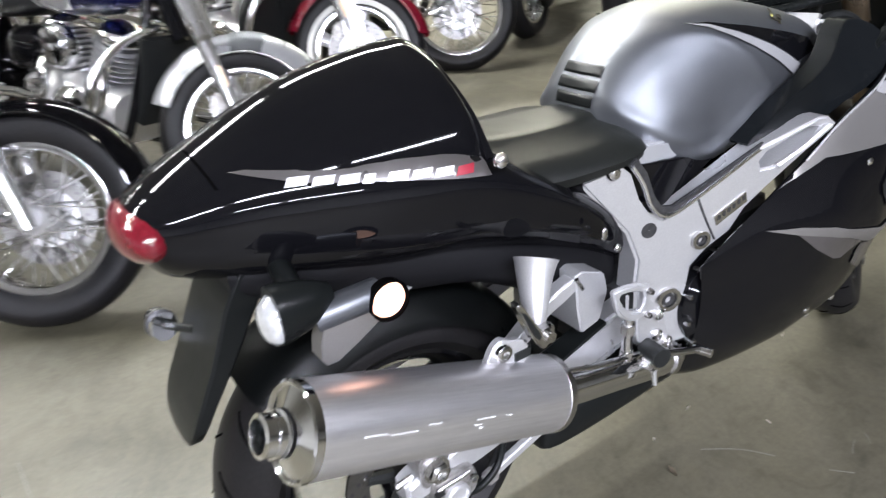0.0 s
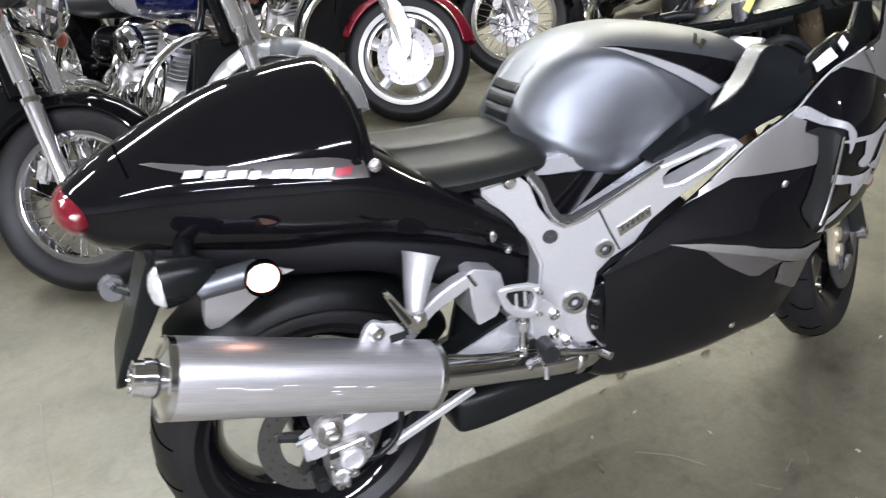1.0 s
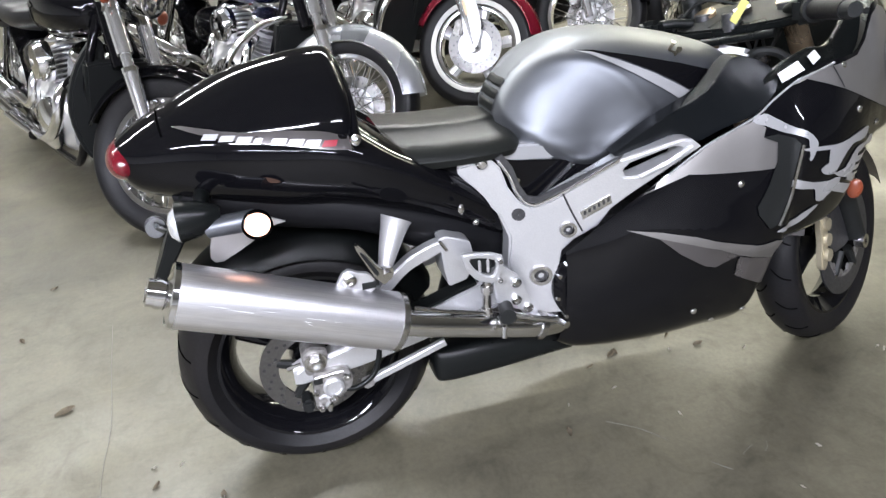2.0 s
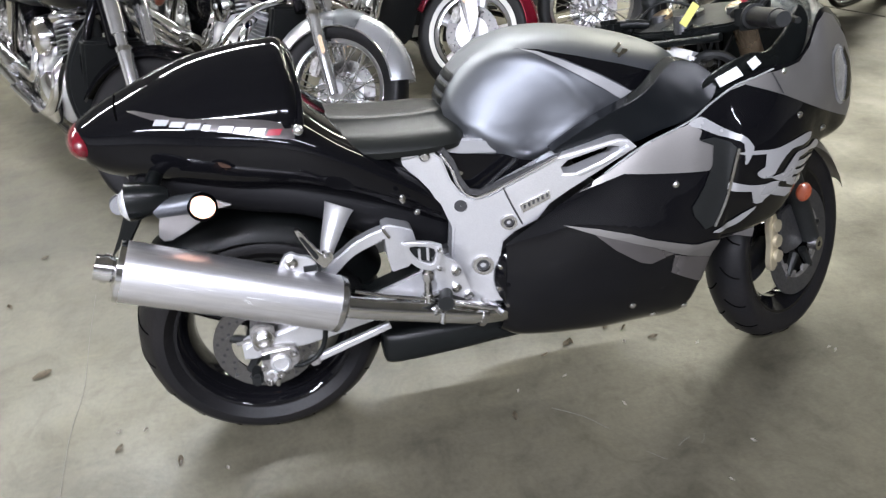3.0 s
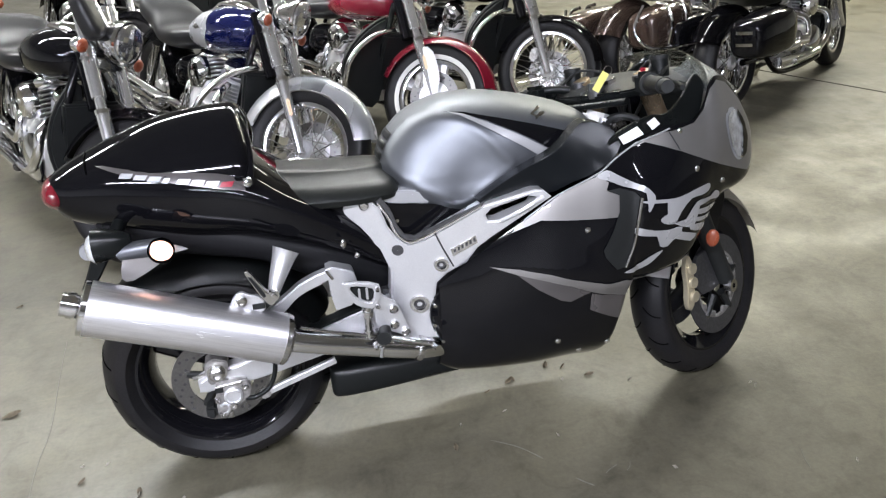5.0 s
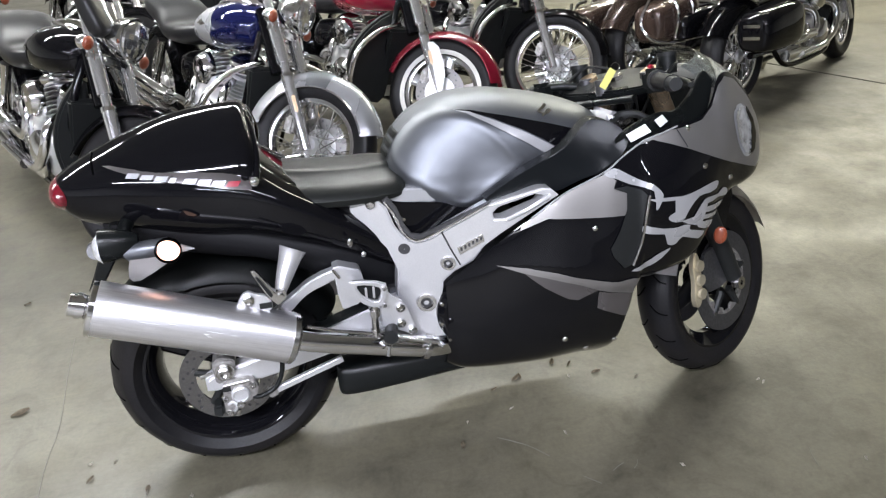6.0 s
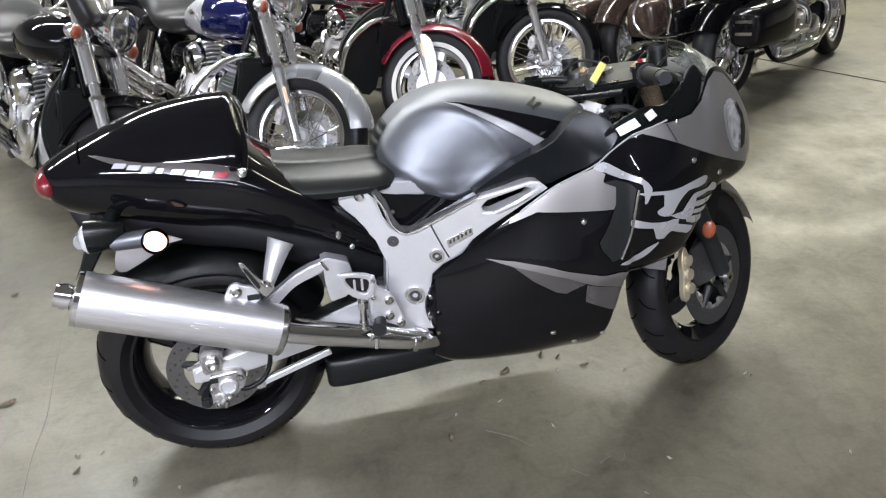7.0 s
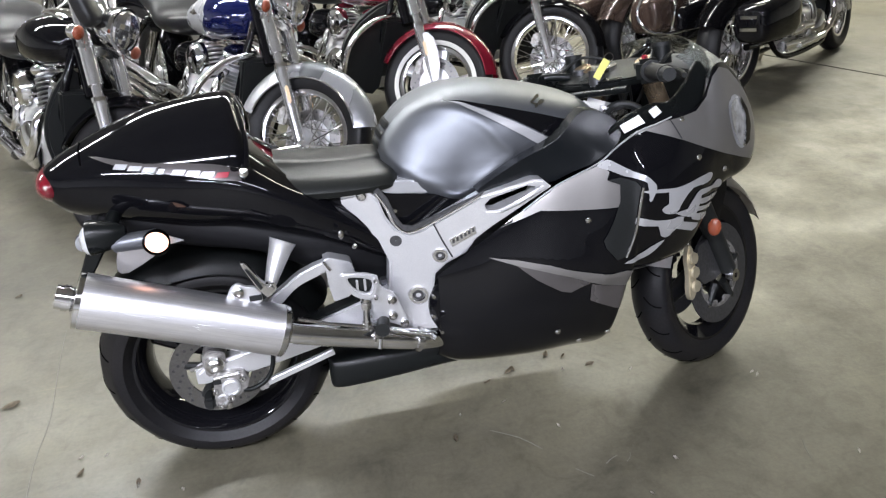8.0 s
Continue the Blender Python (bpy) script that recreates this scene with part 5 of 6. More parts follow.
part("chain", tube([(0.0, 0.12, 0.40), (0.3, 0.12, 0.45), (0.52, 0.12, 0.50)], 0.009, 6), DARK_STEEL, sport)


# ---- parked cruisers ----
def fender(centre, R, w, a0, a1, droop=0.05, steps=26):
    rings = []
    for i in range(steps):
        a = radians(a0 + (a1 - a0) * i / (steps - 1))
        ring = []
        for j in range(13):
            u = (j - 6) / 6
            r = R - droop * abs(u) ** 3.2
            ring.append((centre[0] + r * math.cos(a), w * u, centre[2] + r * math.sin(a)))
        rings.append(ring)
    bm = skin(bmesh.new(), rings, closed=False)
    bmesh.ops.solidify(bm, geom=bm.faces[:], thickness=0.004)
    return bm


def cruiser_wheel(bike, centre, m, R, w, style, bead=None):
    """Tyre, rim, spokes, hub and disc of a cruiser's wheel."""
    c = Vector(centre)
    bead = bead or (0.225 if style == "wire" else 0.215)
    mv = lambda bm: moved(bm, m)
    tyre = part("tyre", mv(lathe(tyre_profile(R, w, bead), 56, centre=centre)), RUBBER, bike, "black rubber tyre")
    if style == "white":
        for s in (-1, 1):
            part("white_band", mv(lathe([(bead + 0.030, s * w * 0.487), (bead + 0.024, s * w * 0.505), (bead + 0.008, s * w * 0.475), (bead + 0.004, s * w * 0.46)], 56, centre=centre)), WHITEWALL, tyre, "white sidewall band")
    h = w * 0.36
    prof = [(bead + 0.012, h), (bead - 0.012, h * 0.9), (bead - 0.022, h * 0.4), (bead - 0.022, -h * 0.4), (bead - 0.012, -h * 0.9), (bead + 0.012, -h), (bead + 0.004, -h * 1.05), (bead - 0.020, -h * 0.95), (bead - 0.030, 0), (bead - 0.020, h * 0.95), (bead + 0.004, h * 1.05)]
    part("rim", mv(lathe(prof, 56, centre=centre)), CHROME, bike, "chromed wheel rim")
    part("hub", mv(lathe([(0.035, 0.06), (0.045, 0.05), (0.045, 0.035), (0.025, 0.02), (0.025, -0.02), (0.045, -0.035), (0.045, -0.05), (0.035, -0.06), (0.01, -0.06), (0.01, 0.06)], 24, centre=centre)), ALLOY, bike)
    if style == "wire":
        sp = bmesh.new()
        for k in range(44):
            a = 2 * math.pi * k / 44
            s = 1 if k % 2 else -1
            lean_a = a + (0.42 if (k // 2) % 2 else -0.42)
            p = c + Vector((0.042 * math.cos(lean_a + (0.9 if (k // 2) % 2 else -0.9)), s * 0.042, 0.042 * math.sin(lean_a + (0.9 if (k // 2) % 2 else -0.9))))
            q = c + Vector(((bead - 0.024) * math.cos(a), s * 0.006, (bead - 0.024) * math.sin(a)))
            rod(p, q, 0.0028, seg=5, bm=sp)
        part("wire_spokes", mv(sp), CHROME, bike, "crossed chromed wire spokes", kind="stuff")
    else:
        for k in range(5):
            a = 2 * math.pi * k / 5 + 0.4
            d = Vector((math.cos(a), 0, math.sin(a)))
            part("cast_spoke", mv(tube([c + d * 0.03, c + d * 0.12, c + d * (bead - 0.02)], 0.022, 8, None, 2, 0.028, 1.3)), ALLOY, bike)
    yd = 0.0695 if style == "wire" else -0.0695
    disc = part("brake_disc", mv(lathe([(0.145, yd - 0.0025), (0.145, yd + 0.0025), (0.085, yd + 0.0025), (0.085, yd - 0.0025)], 48, centre=centre)), DISC, bike, "drilled steel brake disc")
    dots = bmesh.new()
    for k in range(30):
        a = 2 * math.pi * k / 30
        r = (0.10, 0.115, 0.13)[k % 3]
        p = c + Vector((r * math.cos(a), yd - 0.003, r * math.sin(a)))
        rod(p, p + Vector((0, 0.001, 0)), 0.0055, seg=6, bm=dots)
    part("drill_holes", mv(dots), DARK_STEEL, disc, kind="stuff")
    part("disc_carrier", mv(lathe([(0.09, yd - 0.0025), (0.09, yd + 0.003), (0.04, yd + 0.003), (0.04, yd - 0.003)], 32, centre=centre)), ALLOY, disc)


def cruiser(label, x, y, heading, steer, paint, tank_paint, fender_paint, style="wire", fender_chrome=False, tank_second=None, bags=None, guard=True, leg_shield=0.0, lean=9, group="parked cruisers", bead=None, reflector=None, banded=True, slim=False, skirt=0.055):
    """A V-twin cruiser whose front hub stands over (x, y)."""
    R, w = 0.325, 0.125
    F, B = (0.0, 0.0, R), (-1.62, 0.0, 0.315)
    rake = radians(31)
    ax = Vector((-math.sin(rake), 0, math.cos(rake)))
    foot = Vector((0.08, 0, 0))
    T = Matrix.Translation(foot) @ Matrix.Rotation(radians(steer), 4, ax) @ Matrix.Translation(-foot)
    I = Matrix.Identity(4)
    stand = pose(0, 0, 0, 0, 0, heading) @ pose(0, 0, 0, -lean, 0, 0)
    at = stand @ T @ Vector(F)
    bike = thing("cruiser_motorcycle", label, "motorcycle", Matrix.Translation((x - at.x, y - at.y, 0)) @ stand, group)
    cruiser_wheel(bike, F, T, R + (0.012 if bead else 0.0), w, style, bead)
    cruiser_wheel(bike, B, I, 0.315, 0.16, style)
    fb = part("front_fender", moved(fender(F, R + 0.032, 0.088, 22, 172, skirt), T), fender_paint, bike, "deep valanced front fender")
    part("fender_trim", moved(tube([((R + 0.034 - skirt) * math.cos(radians(a)), -0.089, R + (R + 0.034 - skirt) * math.sin(radians(a))) for a in range(24, 172, 8)], 0.004, 6, None, 2), T), CHROME if fender_chrome else fender_paint, fb)
    if fender_chrome:
        part("fender_band", moved(fender(F, R + 0.035, 0.0895, 84, 106, skirt), T), SILVER, fb, "darker grey band across the fender")
    for s in (-1, 1):
        p0 = Vector((0.0, s * 0.10, R))
        low = part("fork_lower", moved(rod(p0 - ax * 0.03, p0 + ax * 0.33, 0.024, 0.030, 18), T), POLISHED, bike, "polished fork lower leg")
        part("fork_tube", moved(rod(p0 + ax * 0.33, p0 + ax * 0.86, 0.0215, seg=16), T), POLISHED, bike, "chromed fork tube")
        part("fork_cover", moved(rod(p0 + ax * 0.40, p0 + ax * 0.62, 0.031, seg=18), T), POLISHED, bike)
        part("fork_collar", moved(rod(p0 + ax * 0.325, p0 + ax * 0.345, 0.033, seg=18), T), CHROME, low)
        sg = part("turn_signal", moved(ball(p0 + ax * 0.62 + Vector((0.03, s * 0.09, 0)), (0.032, 0.03, 0.032), 16, 10), T), CHROME, bike, "chromed bullet turn signal")
        part("signal_lens", moved(ball(p0 + ax * 0.62 + Vector((0.052, s * 0.09, 0)), (0.018, 0.028, 0.030), 14, 10), T), AMBER, sg, "orange signal lens")
        part("brake_calliper", moved(block((-0.105, s * 0.085, R + 0.07), (0.05, 0.04, 0.085), 0.012), T), CASTING, bike)
        if reflector:
            part("fork_reflector", moved(block(tuple(p0 + ax * 0.20 + Vector((0.016, s * 0.026, 0))), (0.018, 0.016, 0.085), 0.006, m=pose(0, 0, 0, 0, -31, 0)), T), reflector, low, "long amber fork reflector, coloured pale as if lit")
        if style == "white":
            part("fork_casting", moved(plate(rounded([(-0.028, R - 0.03), (0.018, R - 0.03), (0.02, R + 0.10), (-0.06, R + 0.24), (-0.13, R + 0.25), (-0.10, R + 0.14)], 2), s * 0.112, s * 0.124, bevel=0.004), T), ALLOY, low, "cast grey fork bracket")
        hx = p0 + ax * 0.86
        bar = part("handle_bar", moved(tube([(hx.x, 0.0, hx.z + 0.06), (hx.x, s * 0.10, hx.z + 0.08), (hx.x - 0.03, s * 0.26, hx.z + 0.17), (hx.x - 0.14, s * 0.36, hx.z + 0.16), (hx.x - 0.26, s * 0.42, hx.z + 0.12)], 0.013, 10, None, 5), T), CHROME, bike, "wide chromed handlebar")
        part("grip", moved(rod((hx.x - 0.15, s * 0.365, hx.z + 0.158), (hx.x - 0.27, s * 0.425, hx.z + 0.118), 0.018, seg=14), T), MATTE_BLACK, bar)
        part("mirror", moved(ball((hx.x - 0.02, s * 0.36, hx.z + 0.33), (0.015, 0.075, 0.05), 18, 12), T), CHROME, bar, "oval chromed mirror")
        part("mirror_stem", moved(tube([(hx.x - 0.08, s * 0.33, hx.z + 0.17), (hx.x - 0.04, s * 0.36, hx.z + 0.25), (hx.x - 0.02, s * 0.36, hx.z + 0.32)], 0.006, 8), T), CHROME, bar)
    lamp = Vector((0, 0, R)) + ax * 0.70 + Vector((0.13, 0, 0.0))
    shell = part("headlamp_shell", moved(egg([(lamp.x - 0.12, lamp.z - 0.02, lamp.z, lamp.z + 0.02, 0.02, 2), (lamp.x - 0.08, lamp.z - 0.07, lamp.z, lamp.z + 0.07, 0.07, 2), (lamp.x, lamp.z - 0.095, lamp.z, lamp.z + 0.095, 0.095, 2), (lamp.x + 0.03, lamp.z - 0.096, lamp.z, lamp.z + 0.096, 0.096, 2)], 28, 4), T), CHROME, bike, "chromed round headlamp")
    part("headlamp_lens", moved(faceted_lens(lamp + Vector((0.028, 0, 0)), (0.030, 0.086, 0.086), round(100 * x)), T), FACETS, shell, "faceted clear headlamp lens", sharp=1)
    part("fork_clamp", moved(block(tuple(Vector((0, 0, R)) + ax * 0.57), (0.06, 0.26, 0.04), 0.01), T), CHROME, bike)
    part("steering_head", rod((-0.26, 0, 0.62), (-0.42, 0, 0.90), 0.035, seg=16), GLOSS_BLACK, bike)
    # frame
    for s in (-1, 1):
        part("frame_tube", tube([(-0.38, s * 0.03, 0.80), (-0.35, s * 0.10, 0.60), (-0.48, s * 0.13, 0.22), (-0.65, s * 0.14, 0.16), (-1.15, s * 0.14, 0.17), (-1.35, s * 0.13, 0.33)], 0.018, 10), GLOSS_BLACK, bike, "black tubular frame")
        part("swing_arm", rod((-1.15, s * 0.12, 0.30), (-1.62, s * 0.12, 0.315), 0.022), GLOSS_BLACK, bike)
        part("rear_shock", rod((-1.50, s * 0.15, 0.34), (-1.36, s * 0.15, 0.62), 0.026, seg=14), CHROME, bike)
        if guard:
            part("crash_bar", tube([(-0.33, s * 0.05, 0.66), (-0.30, s * 0.22, 0.63), (-0.30, s * 0.36, 0.52), (-0.33, s * 0.38, 0.36), (-0.40, s * 0.30, 0.22), (-0.46, s * 0.14, 0.19)], 0.016, 10), CHROME, bike, "chromed engine guard bar")
        if guard:
            part("foot_board", block((-0.62, s * 0.33, 0.23), (0.30, 0.10, 0.02), 0.008), MATTE_BLACK, bike)
            part("board_edge", tube([(-0.46, s * 0.385, 0.23), (-0.62, s * 0.39, 0.225), (-0.78, s * 0.385, 0.23)], 0.008, 8), CHROME, bike)
        if leg_shield:
            part("leg_shield", moved(plate(rounded([(y * leg_shield, z) for y, z in ((0.05, 0.70), (0.22, 0.66), (0.35, 0.52), (0.36, 0.38), (0.26, 0.24), (0.10, 0.24))], 3), 0.0, 0.045, bevel=0.012), Matrix.Translation((-0.36, 0, 0)) @ (Matrix.Rotation(radians(90), 4, "Z") if s > 0 else Matrix.Rotation(radians(90), 4, "Z") @ Matrix.Scale(-1, 4, (1, 0, 0)))), MATTE_BLACK, bike, "black fabric-covered lower leg shield")
    part("radiator", block((-0.37, 0, 0.47), (0.05, 0.24, 0.34), 0.01, m=pose(0, 0, 0, 0, 12, 0)), MATTE_BLACK, bike, "black radiator")
    # engine
    case = part("crank_case", egg([(-1.08, 0.24, 0.32, 0.42, 0.13, 3), (-0.95, 0.19, 0.32, 0.45, 0.16, 3), (-0.70, 0.17, 0.30, 0.44, 0.17, 3), (-0.52, 0.20, 0.30, 0.40, 0.14, 3)], 24, 3), ALLOY, bike, "alloy engine crankcase", sharp=50)
    for s in (-1, 1):
        part("case_cover", lathe([(0.115, 0), (0.115, s * 0.02), (0.09, s * 0.045), (0.02, s * 0.055), (0.001, s * 0.055), (0.001, 0)], 30, centre=(-0.72, s * 0.16, 0.30)), CHROME, case, "chromed round engine cover")
        part("case_cover", lathe([(0.085, 0), (0.085, s * 0.02), (0.06, s * 0.035), (0.001, s * 0.04), (0.001, 0)], 26, centre=(-0.94, s * 0.15, 0.33)), CHROME, case)
    for a, bx in ((24, -0.68), (-24, -0.84)):
        way = Vector((math.sin(radians(a)), 0, math.cos(radians(a))))
        base = Vector((bx, 0, 0.40))
        cyl = part("cylinder", rod(base, base + way * 0.20, 0.072, seg=24), DARK_STEEL, bike, "finned black engine cylinder")
        turn_c = way.to_track_quat("Y", "Z").to_matrix().to_4x4()
        for k in range(8):
            ring = lathe([(0.098, -0.0025), (0.098, 0.0025), (0.07, 0.0025), (0.07, -0.0025)], 24)
            moved(ring, Matrix.Translation(base + way * (0.025 + 0.022 * k)) @ turn_c)
            part("cooling_fin", ring, ALLOY, cyl)
        part("rocker_cover", ball(base + way * 0.225, (0.085, 0.095, 0.05), 20, 12, m=pose(0, 0, 0, 0, a, 0)), CHROME, cyl, "chromed rocker cover")
    air = part("air_cleaner", lathe([(0.085, 0), (0.085, -0.04), (0.07, -0.062), (0.03, -0.068), (0.001, -0.068), (0.001, 0)], 32, centre=(-0.76, -0.13, 0.56)), CHROME, bike, "round chromed air cleaner")
    part("cover_screw", rod((-0.76, -0.203, 0.56), (-0.76, -0.195, 0.56), 0.014, seg=8), STEEL, air)
    part("horn_cover", ball((-0.76, 0.16, 0.56), (0.07, 0.04, 0.07), 20, 12), CHROME, bike)
    # exhaust on the right
    for k, (sx, sz) in enumerate(((-0.60, 0.52), (-0.94, 0.52))):
        z_out = 0.24 + 0.10 * k
        part("exhaust_pipe", tube([(sx, -0.07, sz), (sx + 0.09, -0.17, sz - 0.04), (sx + 0.08, -0.20, 0.36), (sx - 0.06, -0.21, z_out + 0.02), (sx - 0.30, -0.21, z_out), (-1.28, -0.215, z_out)], 0.024, 12, None, 5), CHROME, bike, "chromed exhaust header")
        m1 = part("exhaust_muffler", rod((-1.12 + 0.2 * slim, -0.215, z_out), (-1.86 + 0.5 * slim, -0.225, z_out + 0.03), 0.030 if slim else 0.042, 0.034 if slim else 0.046, 22), CHROME, bike, "long chromed muffler")
        part("heat_shield", tube([(sx - 0.16, -0.238, z_out + 0.008), (sx - 0.35, -0.238, z_out), (-1.15, -0.242, z_out)], 0.024, 10, None, 3), CHROME, m1)
    # tank, seat, rear fender, bags
    tk = surveyed(part("fuel_tank", egg([(-1.02, 0.70, 0.74, 0.77, 0.06, 2.4), (-0.94, 0.67, 0.75, 0.81, 0.13, 2.4), (-0.76, 0.66, 0.77, 0.89, 0.175, 2.4), (-0.58, 0.68, 0.79, 0.92, 0.175, 2.4), (-0.46, 0.71, 0.80, 0.90, 0.13, 2.3), (-0.40, 0.74, 0.80, 0.86, 0.07, 2.2)], 30, 4), tank_paint, bike, "teardrop fuel tank", sharp=60))
    if tank_second:
        for s in (-1, 1):
            part("tank_panel", decal([(-1.0, 0.765), (-0.92, 0.80), (-0.82, 0.852), (-0.64, 0.885), (-0.61, 0.80), (-0.66, 0.70), (-0.90, 0.685)], tk, s, 0.002), tank_second, tk, "silver panel on the tank")
    part("tank_badge", decal([(-0.80, 0.79), (-0.74, 0.815), (-0.68, 0.80), (-0.74, 0.785)], tk, -1, 0.004), STEEL, tk, "small winged badge")
    part("tank_console", egg([(-0.92, 0.80, 0.82, 0.84, 0.03, 2.5), (-0.76, 0.87, 0.90, 0.92, 0.05, 2.5), (-0.58, 0.90, 0.92, 0.945, 0.05, 2.5), (-0.50, 0.89, 0.905, 0.92, 0.03, 2.5)], 16, 3), CHROME, tk)
    st = part("seat", egg([(-1.72, 0.76, 0.80, 0.84, 0.10, 2.8), (-1.58, 0.72, 0.79, 0.86, 0.16, 2.8), (-1.40, 0.66, 0.75, 0.82, 0.165, 2.8), (-1.25, 0.62, 0.70, 0.75, 0.19, 2.8), (-1.08, 0.63, 0.70, 0.755, 0.17, 2.8), (-0.96, 0.67, 0.72, 0.76, 0.09, 2.6)], 28, 4), BAG_BLACK, bike, "black vinyl two-step seat", sharp=60)
    part("rear_fender", fender(B, 0.365, 0.105, -5, 150, 0.07), paint, bike, "valanced rear fender")
    if not bags:
        part("tail_light", ball((-1.98, 0, 0.52), (0.05, 0.05, 0.045), 16, 10), RED_LENS, bike, "red tail light")
    part("side_cover", egg([(-1.20, 0.42, 0.50, 0.58, 0.10, 3), (-1.10, 0.40, 0.50, 0.60, 0.15, 3), (-0.98, 0.42, 0.52, 0.60, 0.13, 3)], 20, 3), paint, bike)
    if bags:
        for s in (-1, 1):
            bag = part("saddle_bag", egg([(-1.90, 0.42, 0.50, 0.58, 0.07, 3.5), (-1.84, 0.38, 0.50, 0.62, 0.11, 3.5), (-1.50, 0.36, 0.50, 0.64, 0.12, 3.5), (-1.38, 0.40, 0.50, 0.60, 0.08, 3.5)], 24, 3, y=s * 0.27), bags, bike, "rounded saddle bag", sharp=50)
            for bz in () if banded else (0.47, 0.54):
                part("latch_plate", block((-1.885, s * 0.27, bz), (0.035, 0.12, 0.034), 0.008), CHROME, bag, "chromed latch plate on the bag")
            for bx in (-1.74, -1.56) if banded else ():
                part("bag_strap", tube([(bx, s * 0.30, 0.655), (bx, s * 0.375, 0.63), (bx, s * 0.402, 0.52), (bx, s * 0.375, 0.40)], 0.012, 8, None, 4), CHROME, bag, "chromed band over the bag")
            if banded:
                part("bag_rail", tube([(-1.36, s * 0.42, 0.36), (-1.60, s * 0.43, 0.37), (-1.92, s * 0.36, 0.40), (-1.98, s * 0.28, 0.52), (-1.90, s * 0.30, 0.66)], 0.010, 8, None, 4), CHROME, bike, "chromed bag guard rail")
    part("side_stand", tube([(-0.75, 0.15, 0.18), (-0.70, 0.22, 0.10), (-0.66, 0.27, 0.025)], 0.012, 8), CHROME, bike)
    return bike


HEAD = -64
first_cruiser = cruiser("gloss black cruiser with chromed fork and wire wheels", -0.385, 1.405, HEAD, 40, GLOSS_BLACK, GLOSS_BLACK, GLOSS_BLACK, leg_shield=0.5, guard=False)
pouch = thing("handlebar_pouch", "black leather pouch with a studded strap on a cruiser's handlebar", "bag", first_cruiser.matrix_world @ pose(-0.30, 0.015, 1.00, 0, -28, 35))
part("pouch_body", egg([(-0.04, -0.07, 0.0, 0.08, 0.02, 3.0), (-0.03, -0.09, 0.0, 0.10, 0.050, 3.4), (0.025, -0.09, 0.0, 0.10, 0.055, 3.4), (0.04, -0.07, 0.0, 0.08, 0.03, 3.0)], 24, 4), BAG_BLACK, pouch, sharp=60)
part("strap", block((0.040, 0.030, 0.005), (0.006, 0.014, 0.19), 0.002), STEEL, pouch, "bright strap with studs")
for k in range(6):
    part("stud", ball((0.044, 0.030, -0.075 + 0.032 * k), (0.005, 0.006, 0.006), 10, 6), CHROME, pouch)
cruiser("blue and silver cruiser with a silver front fender and wire wheels", 0.38, 1.675, HEAD, 38, GLOSS_BLACK, BLUE_PAINT, BRIGHT_SILVER, tank_second=BRIGHT_SILVER, fender_chrome=True, reflector=PEACH, skirt=0.085)
cruiser("cruiser with red front fender, cast wheels and white sidewalls", 1.187, 2.285, HEAD, 36, GLOSS_BLACK, RED_PAINT, RED_PAINT, style="white", leg_shield=1.0, reflector=PEACH)
cruiser("black cruiser with saddle bags and chromed wire wheels", 2.022, 2.635, HEAD, 34, GLOSS_BLACK, GLOSS_BLACK, GLOSS_BLACK, leg_shield=1.0, bags=VINYL, bead=0.250)
cruiser("dark bronze touring cruiser with chrome-railed bronze saddle bags", 4.10, 3.67, 30, 5, BROWN_PAINT, BROWN_PAINT, BROWN_PAINT, bags=BROWN_PAINT)
cruiser("black touring cruiser with plain saddle bags and slim chromed pipes", 4.60, 3.20, 28, 8, GLOSS_BLACK, GLOSS_BLACK, GLOSS_BLACK, bags=GLOSS_BLACK, banded=False, slim=True, guard=False)
cruiser("black cruiser parked in the second row", -1.52, 3.50, HEAD, 30, GLOSS_BLACK, GLOSS_BLACK, GLOSS_BLACK, leg_shield=1.0)
cruiser("dark blue cruiser parked in the second row", -0.66, 3.86, HEAD, 32, GLOSS_BLACK, BLUE_PAINT, GLOSS_BLACK, leg_shield=1.0)
cruiser("black and silver cruiser parked in the second row", 0.14, 4.55, HEAD, 34, GLOSS_BLACK, SILVER, GLOSS_BLACK, leg_shield=1.0)


# ---- floor details ----
part("floor_joint", rod((3.93, 3.38, 0.0), (4.60, 2.15, 0.0), 0.006, seg=6), JOINT, None, "narrow dark crack running across the floor", kind="structure")
part("floor_scratch", tube([(-0.62, 0.75, 0.0), (-0.60, 0.50, 0.0), (-0.575, 0.25, 0.0), (-0.58, 0.05, 0.0), (-0.555, -0.25, 0.0)], 0.0015, 5, None, 3), CHALK, None, "pale chalky line on the concrete", kind="structure")

for line in ([(0.729, -0.173), (0.803, -0.226), (0.851, -0.286)], [(1.003, -0.386), (1.024, -0.374), (1.045, -0.366)], [(0.914, -0.382), (0.935, -0.404), (0.951, -0.420)],
             [(1.063, -0.394), (1.078, -0.382), (1.087, -0.365)], [(1.585, -0.456), (1.570, -0.490), (1.561, -0.526)]):
    part("floor_scratch", tube([(x, y, 0.0) for x, y in line], 0.0011, 5, None, 3), CHALK, None, "short pale scratch in the concrete", kind="structure")


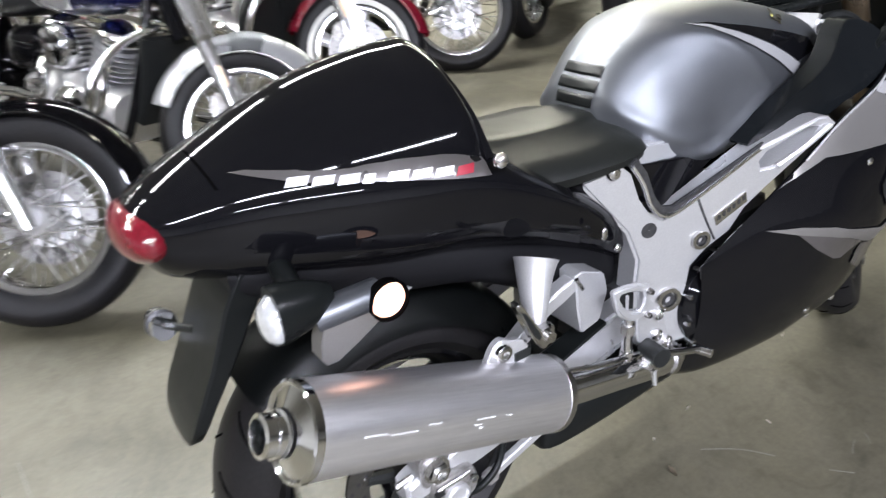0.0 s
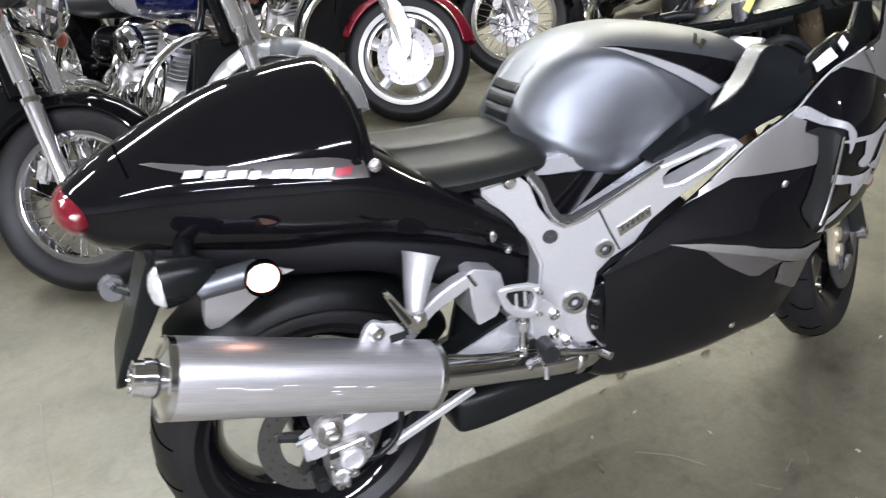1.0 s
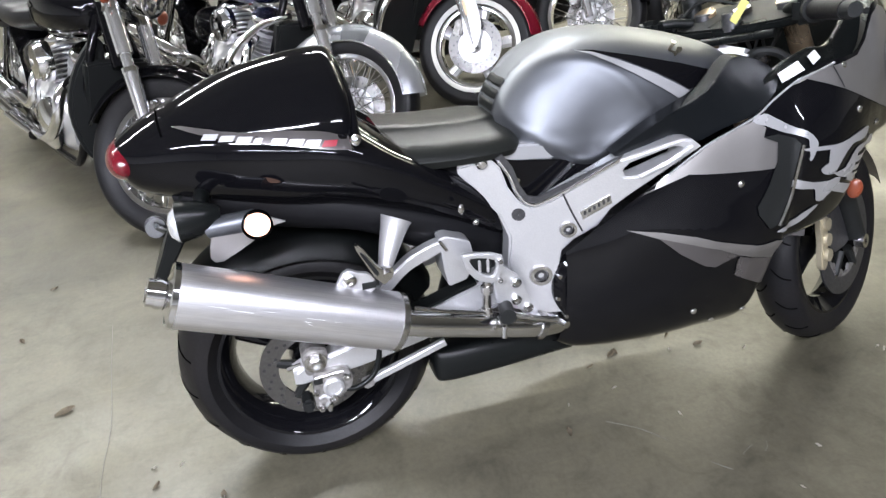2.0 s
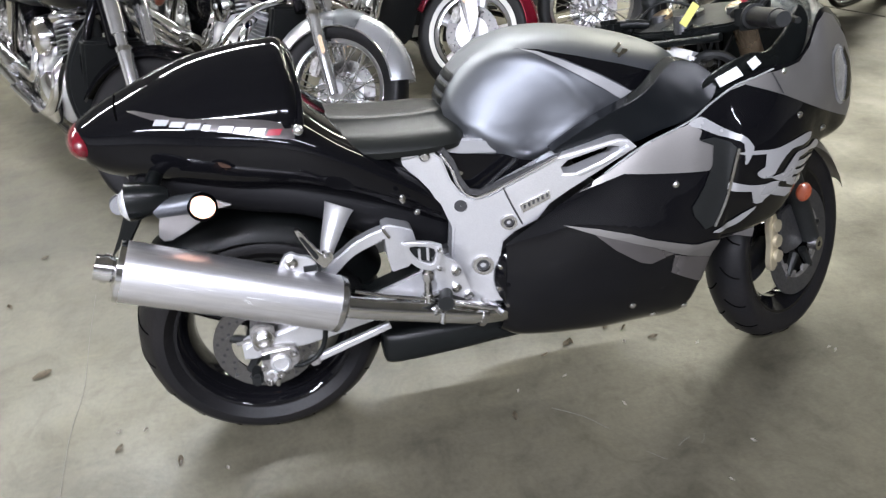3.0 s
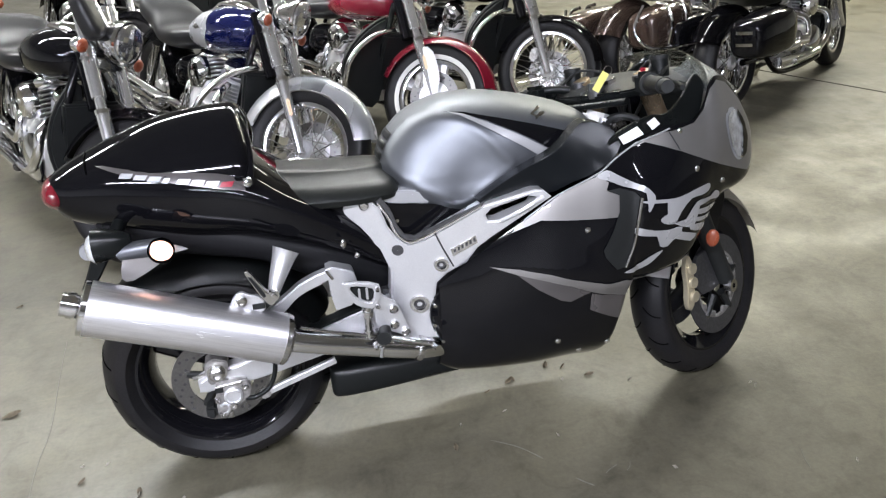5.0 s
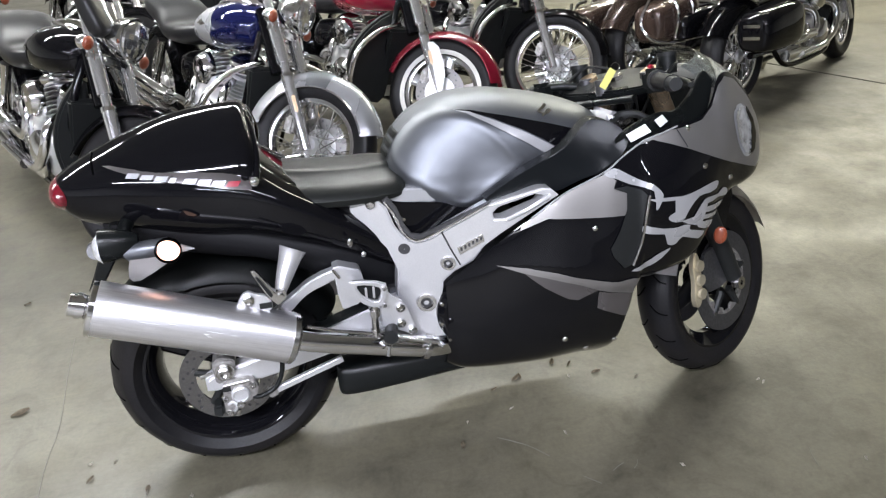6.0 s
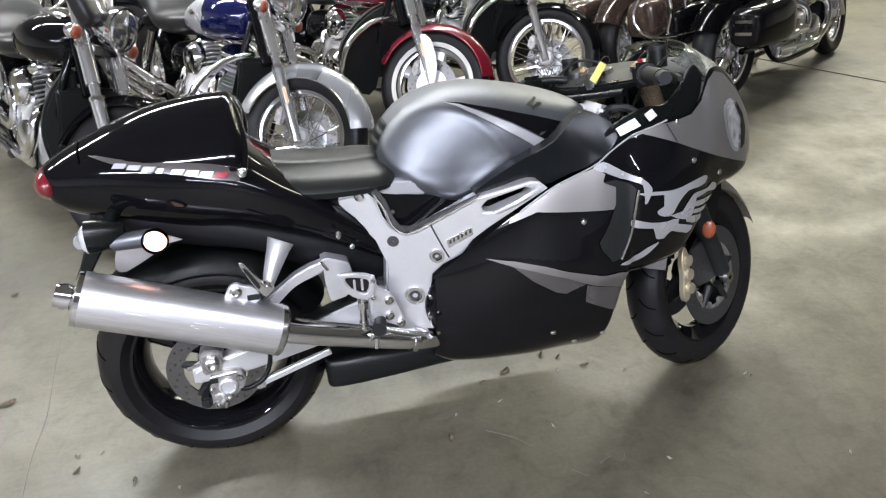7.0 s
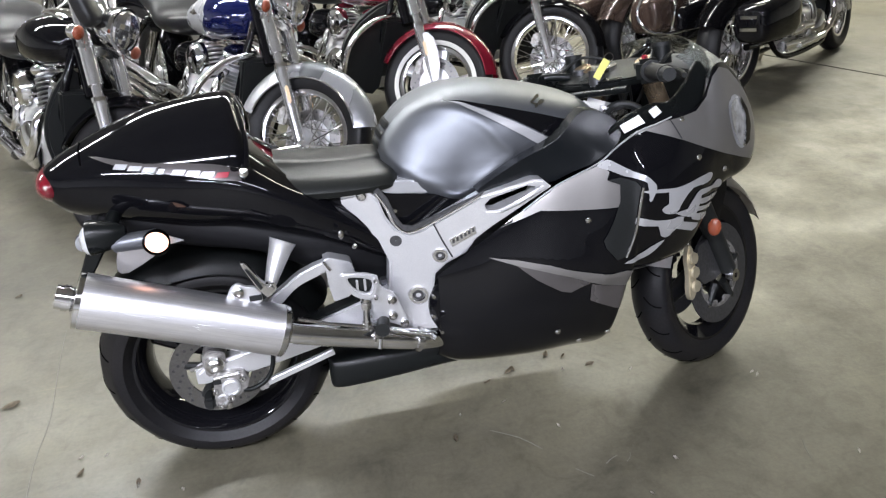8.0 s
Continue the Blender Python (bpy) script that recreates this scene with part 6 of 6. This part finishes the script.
def dry_leaf(seed, grown=1.0):
    """A curled scrap of dry leaf."""
    rnd = random.Random(seed)
    bm = bmesh.new()
    rings = []
    n = 6
    ln, wd = grown * rnd.uniform(0.018, 0.036), grown * rnd.uniform(0.005, 0.010)
    for i in range(n):
        u = i / (n - 1)
        w = wd * math.sin(math.pi * min(0.97, max(0.06, u))) * rnd.uniform(0.7, 1.2)
        z = 0.001 + 0.005 * u * u + rnd.uniform(0, 0.002)
        rings.append([(ln * (u - 0.5), -w, z + 0.003), (ln * (u - 0.5), 0, z), (ln * (u - 0.5), w, z + 0.002 + rnd.uniform(0, 0.003))])
    skin(bm, rings, closed=False)
    bmesh.ops.solidify(bm, geom=bm.faces[:], thickness=0.0008)
    return bm


LEAVES = ((-0.711, 0.349, 20), (-0.275, -0.10, 80), (0.869, 0.070, 30), (0.885, 0.075, 100), (0.784, 0.036, 10), (1.017, 0.118, 60), (1.139, 0.029, 0), (1.069, 0.093, 40),
          (2.16, 0.86, 30), (-0.44, -0.02, 50), (0.62, -0.18, 85), (-0.85, 1.05, 15), (-0.9, 0.75, 120))
for k, (lx, ly, la) in enumerate(LEAVES):
    leaf = part("dry_leaf", dry_leaf(k, 1.7 if k == 0 else 1.0), LEAF, None, "small curled brown dry leaf on the concrete")
    leaf.matrix_world = pose(lx, ly, 0.0, 0, 0, la)
    tagged(leaf, "", "leaf", "scattered dry leaves")

for k, (lx, ly, la) in enumerate(((-0.448, 0.044, 0), (-0.377, 0.033, 37), (-0.275, -0.114, 74), (-0.152, -0.161, 111), (1.073, -0.520, 148), (1.625, -0.156, 5), (1.633, -0.173, 42), (1.703, -0.540, 79),
                                  (0.809, -0.067, 15), (0.659, -0.090, 60), (0.929, -0.213, 120), (1.042, 0.029, 90), (1.256, -0.033, 33), (1.197, -0.423, 140))):
    chip = part("paper_scrap", dry_leaf(40 + k, 0.55), PAPER, None, "tiny pale scrap of litter on the concrete")
    chip.matrix_world = pose(lx, ly, 0.0, 0, 0, la)
    tagged(chip, "", "scrap", "scattered pale scraps")
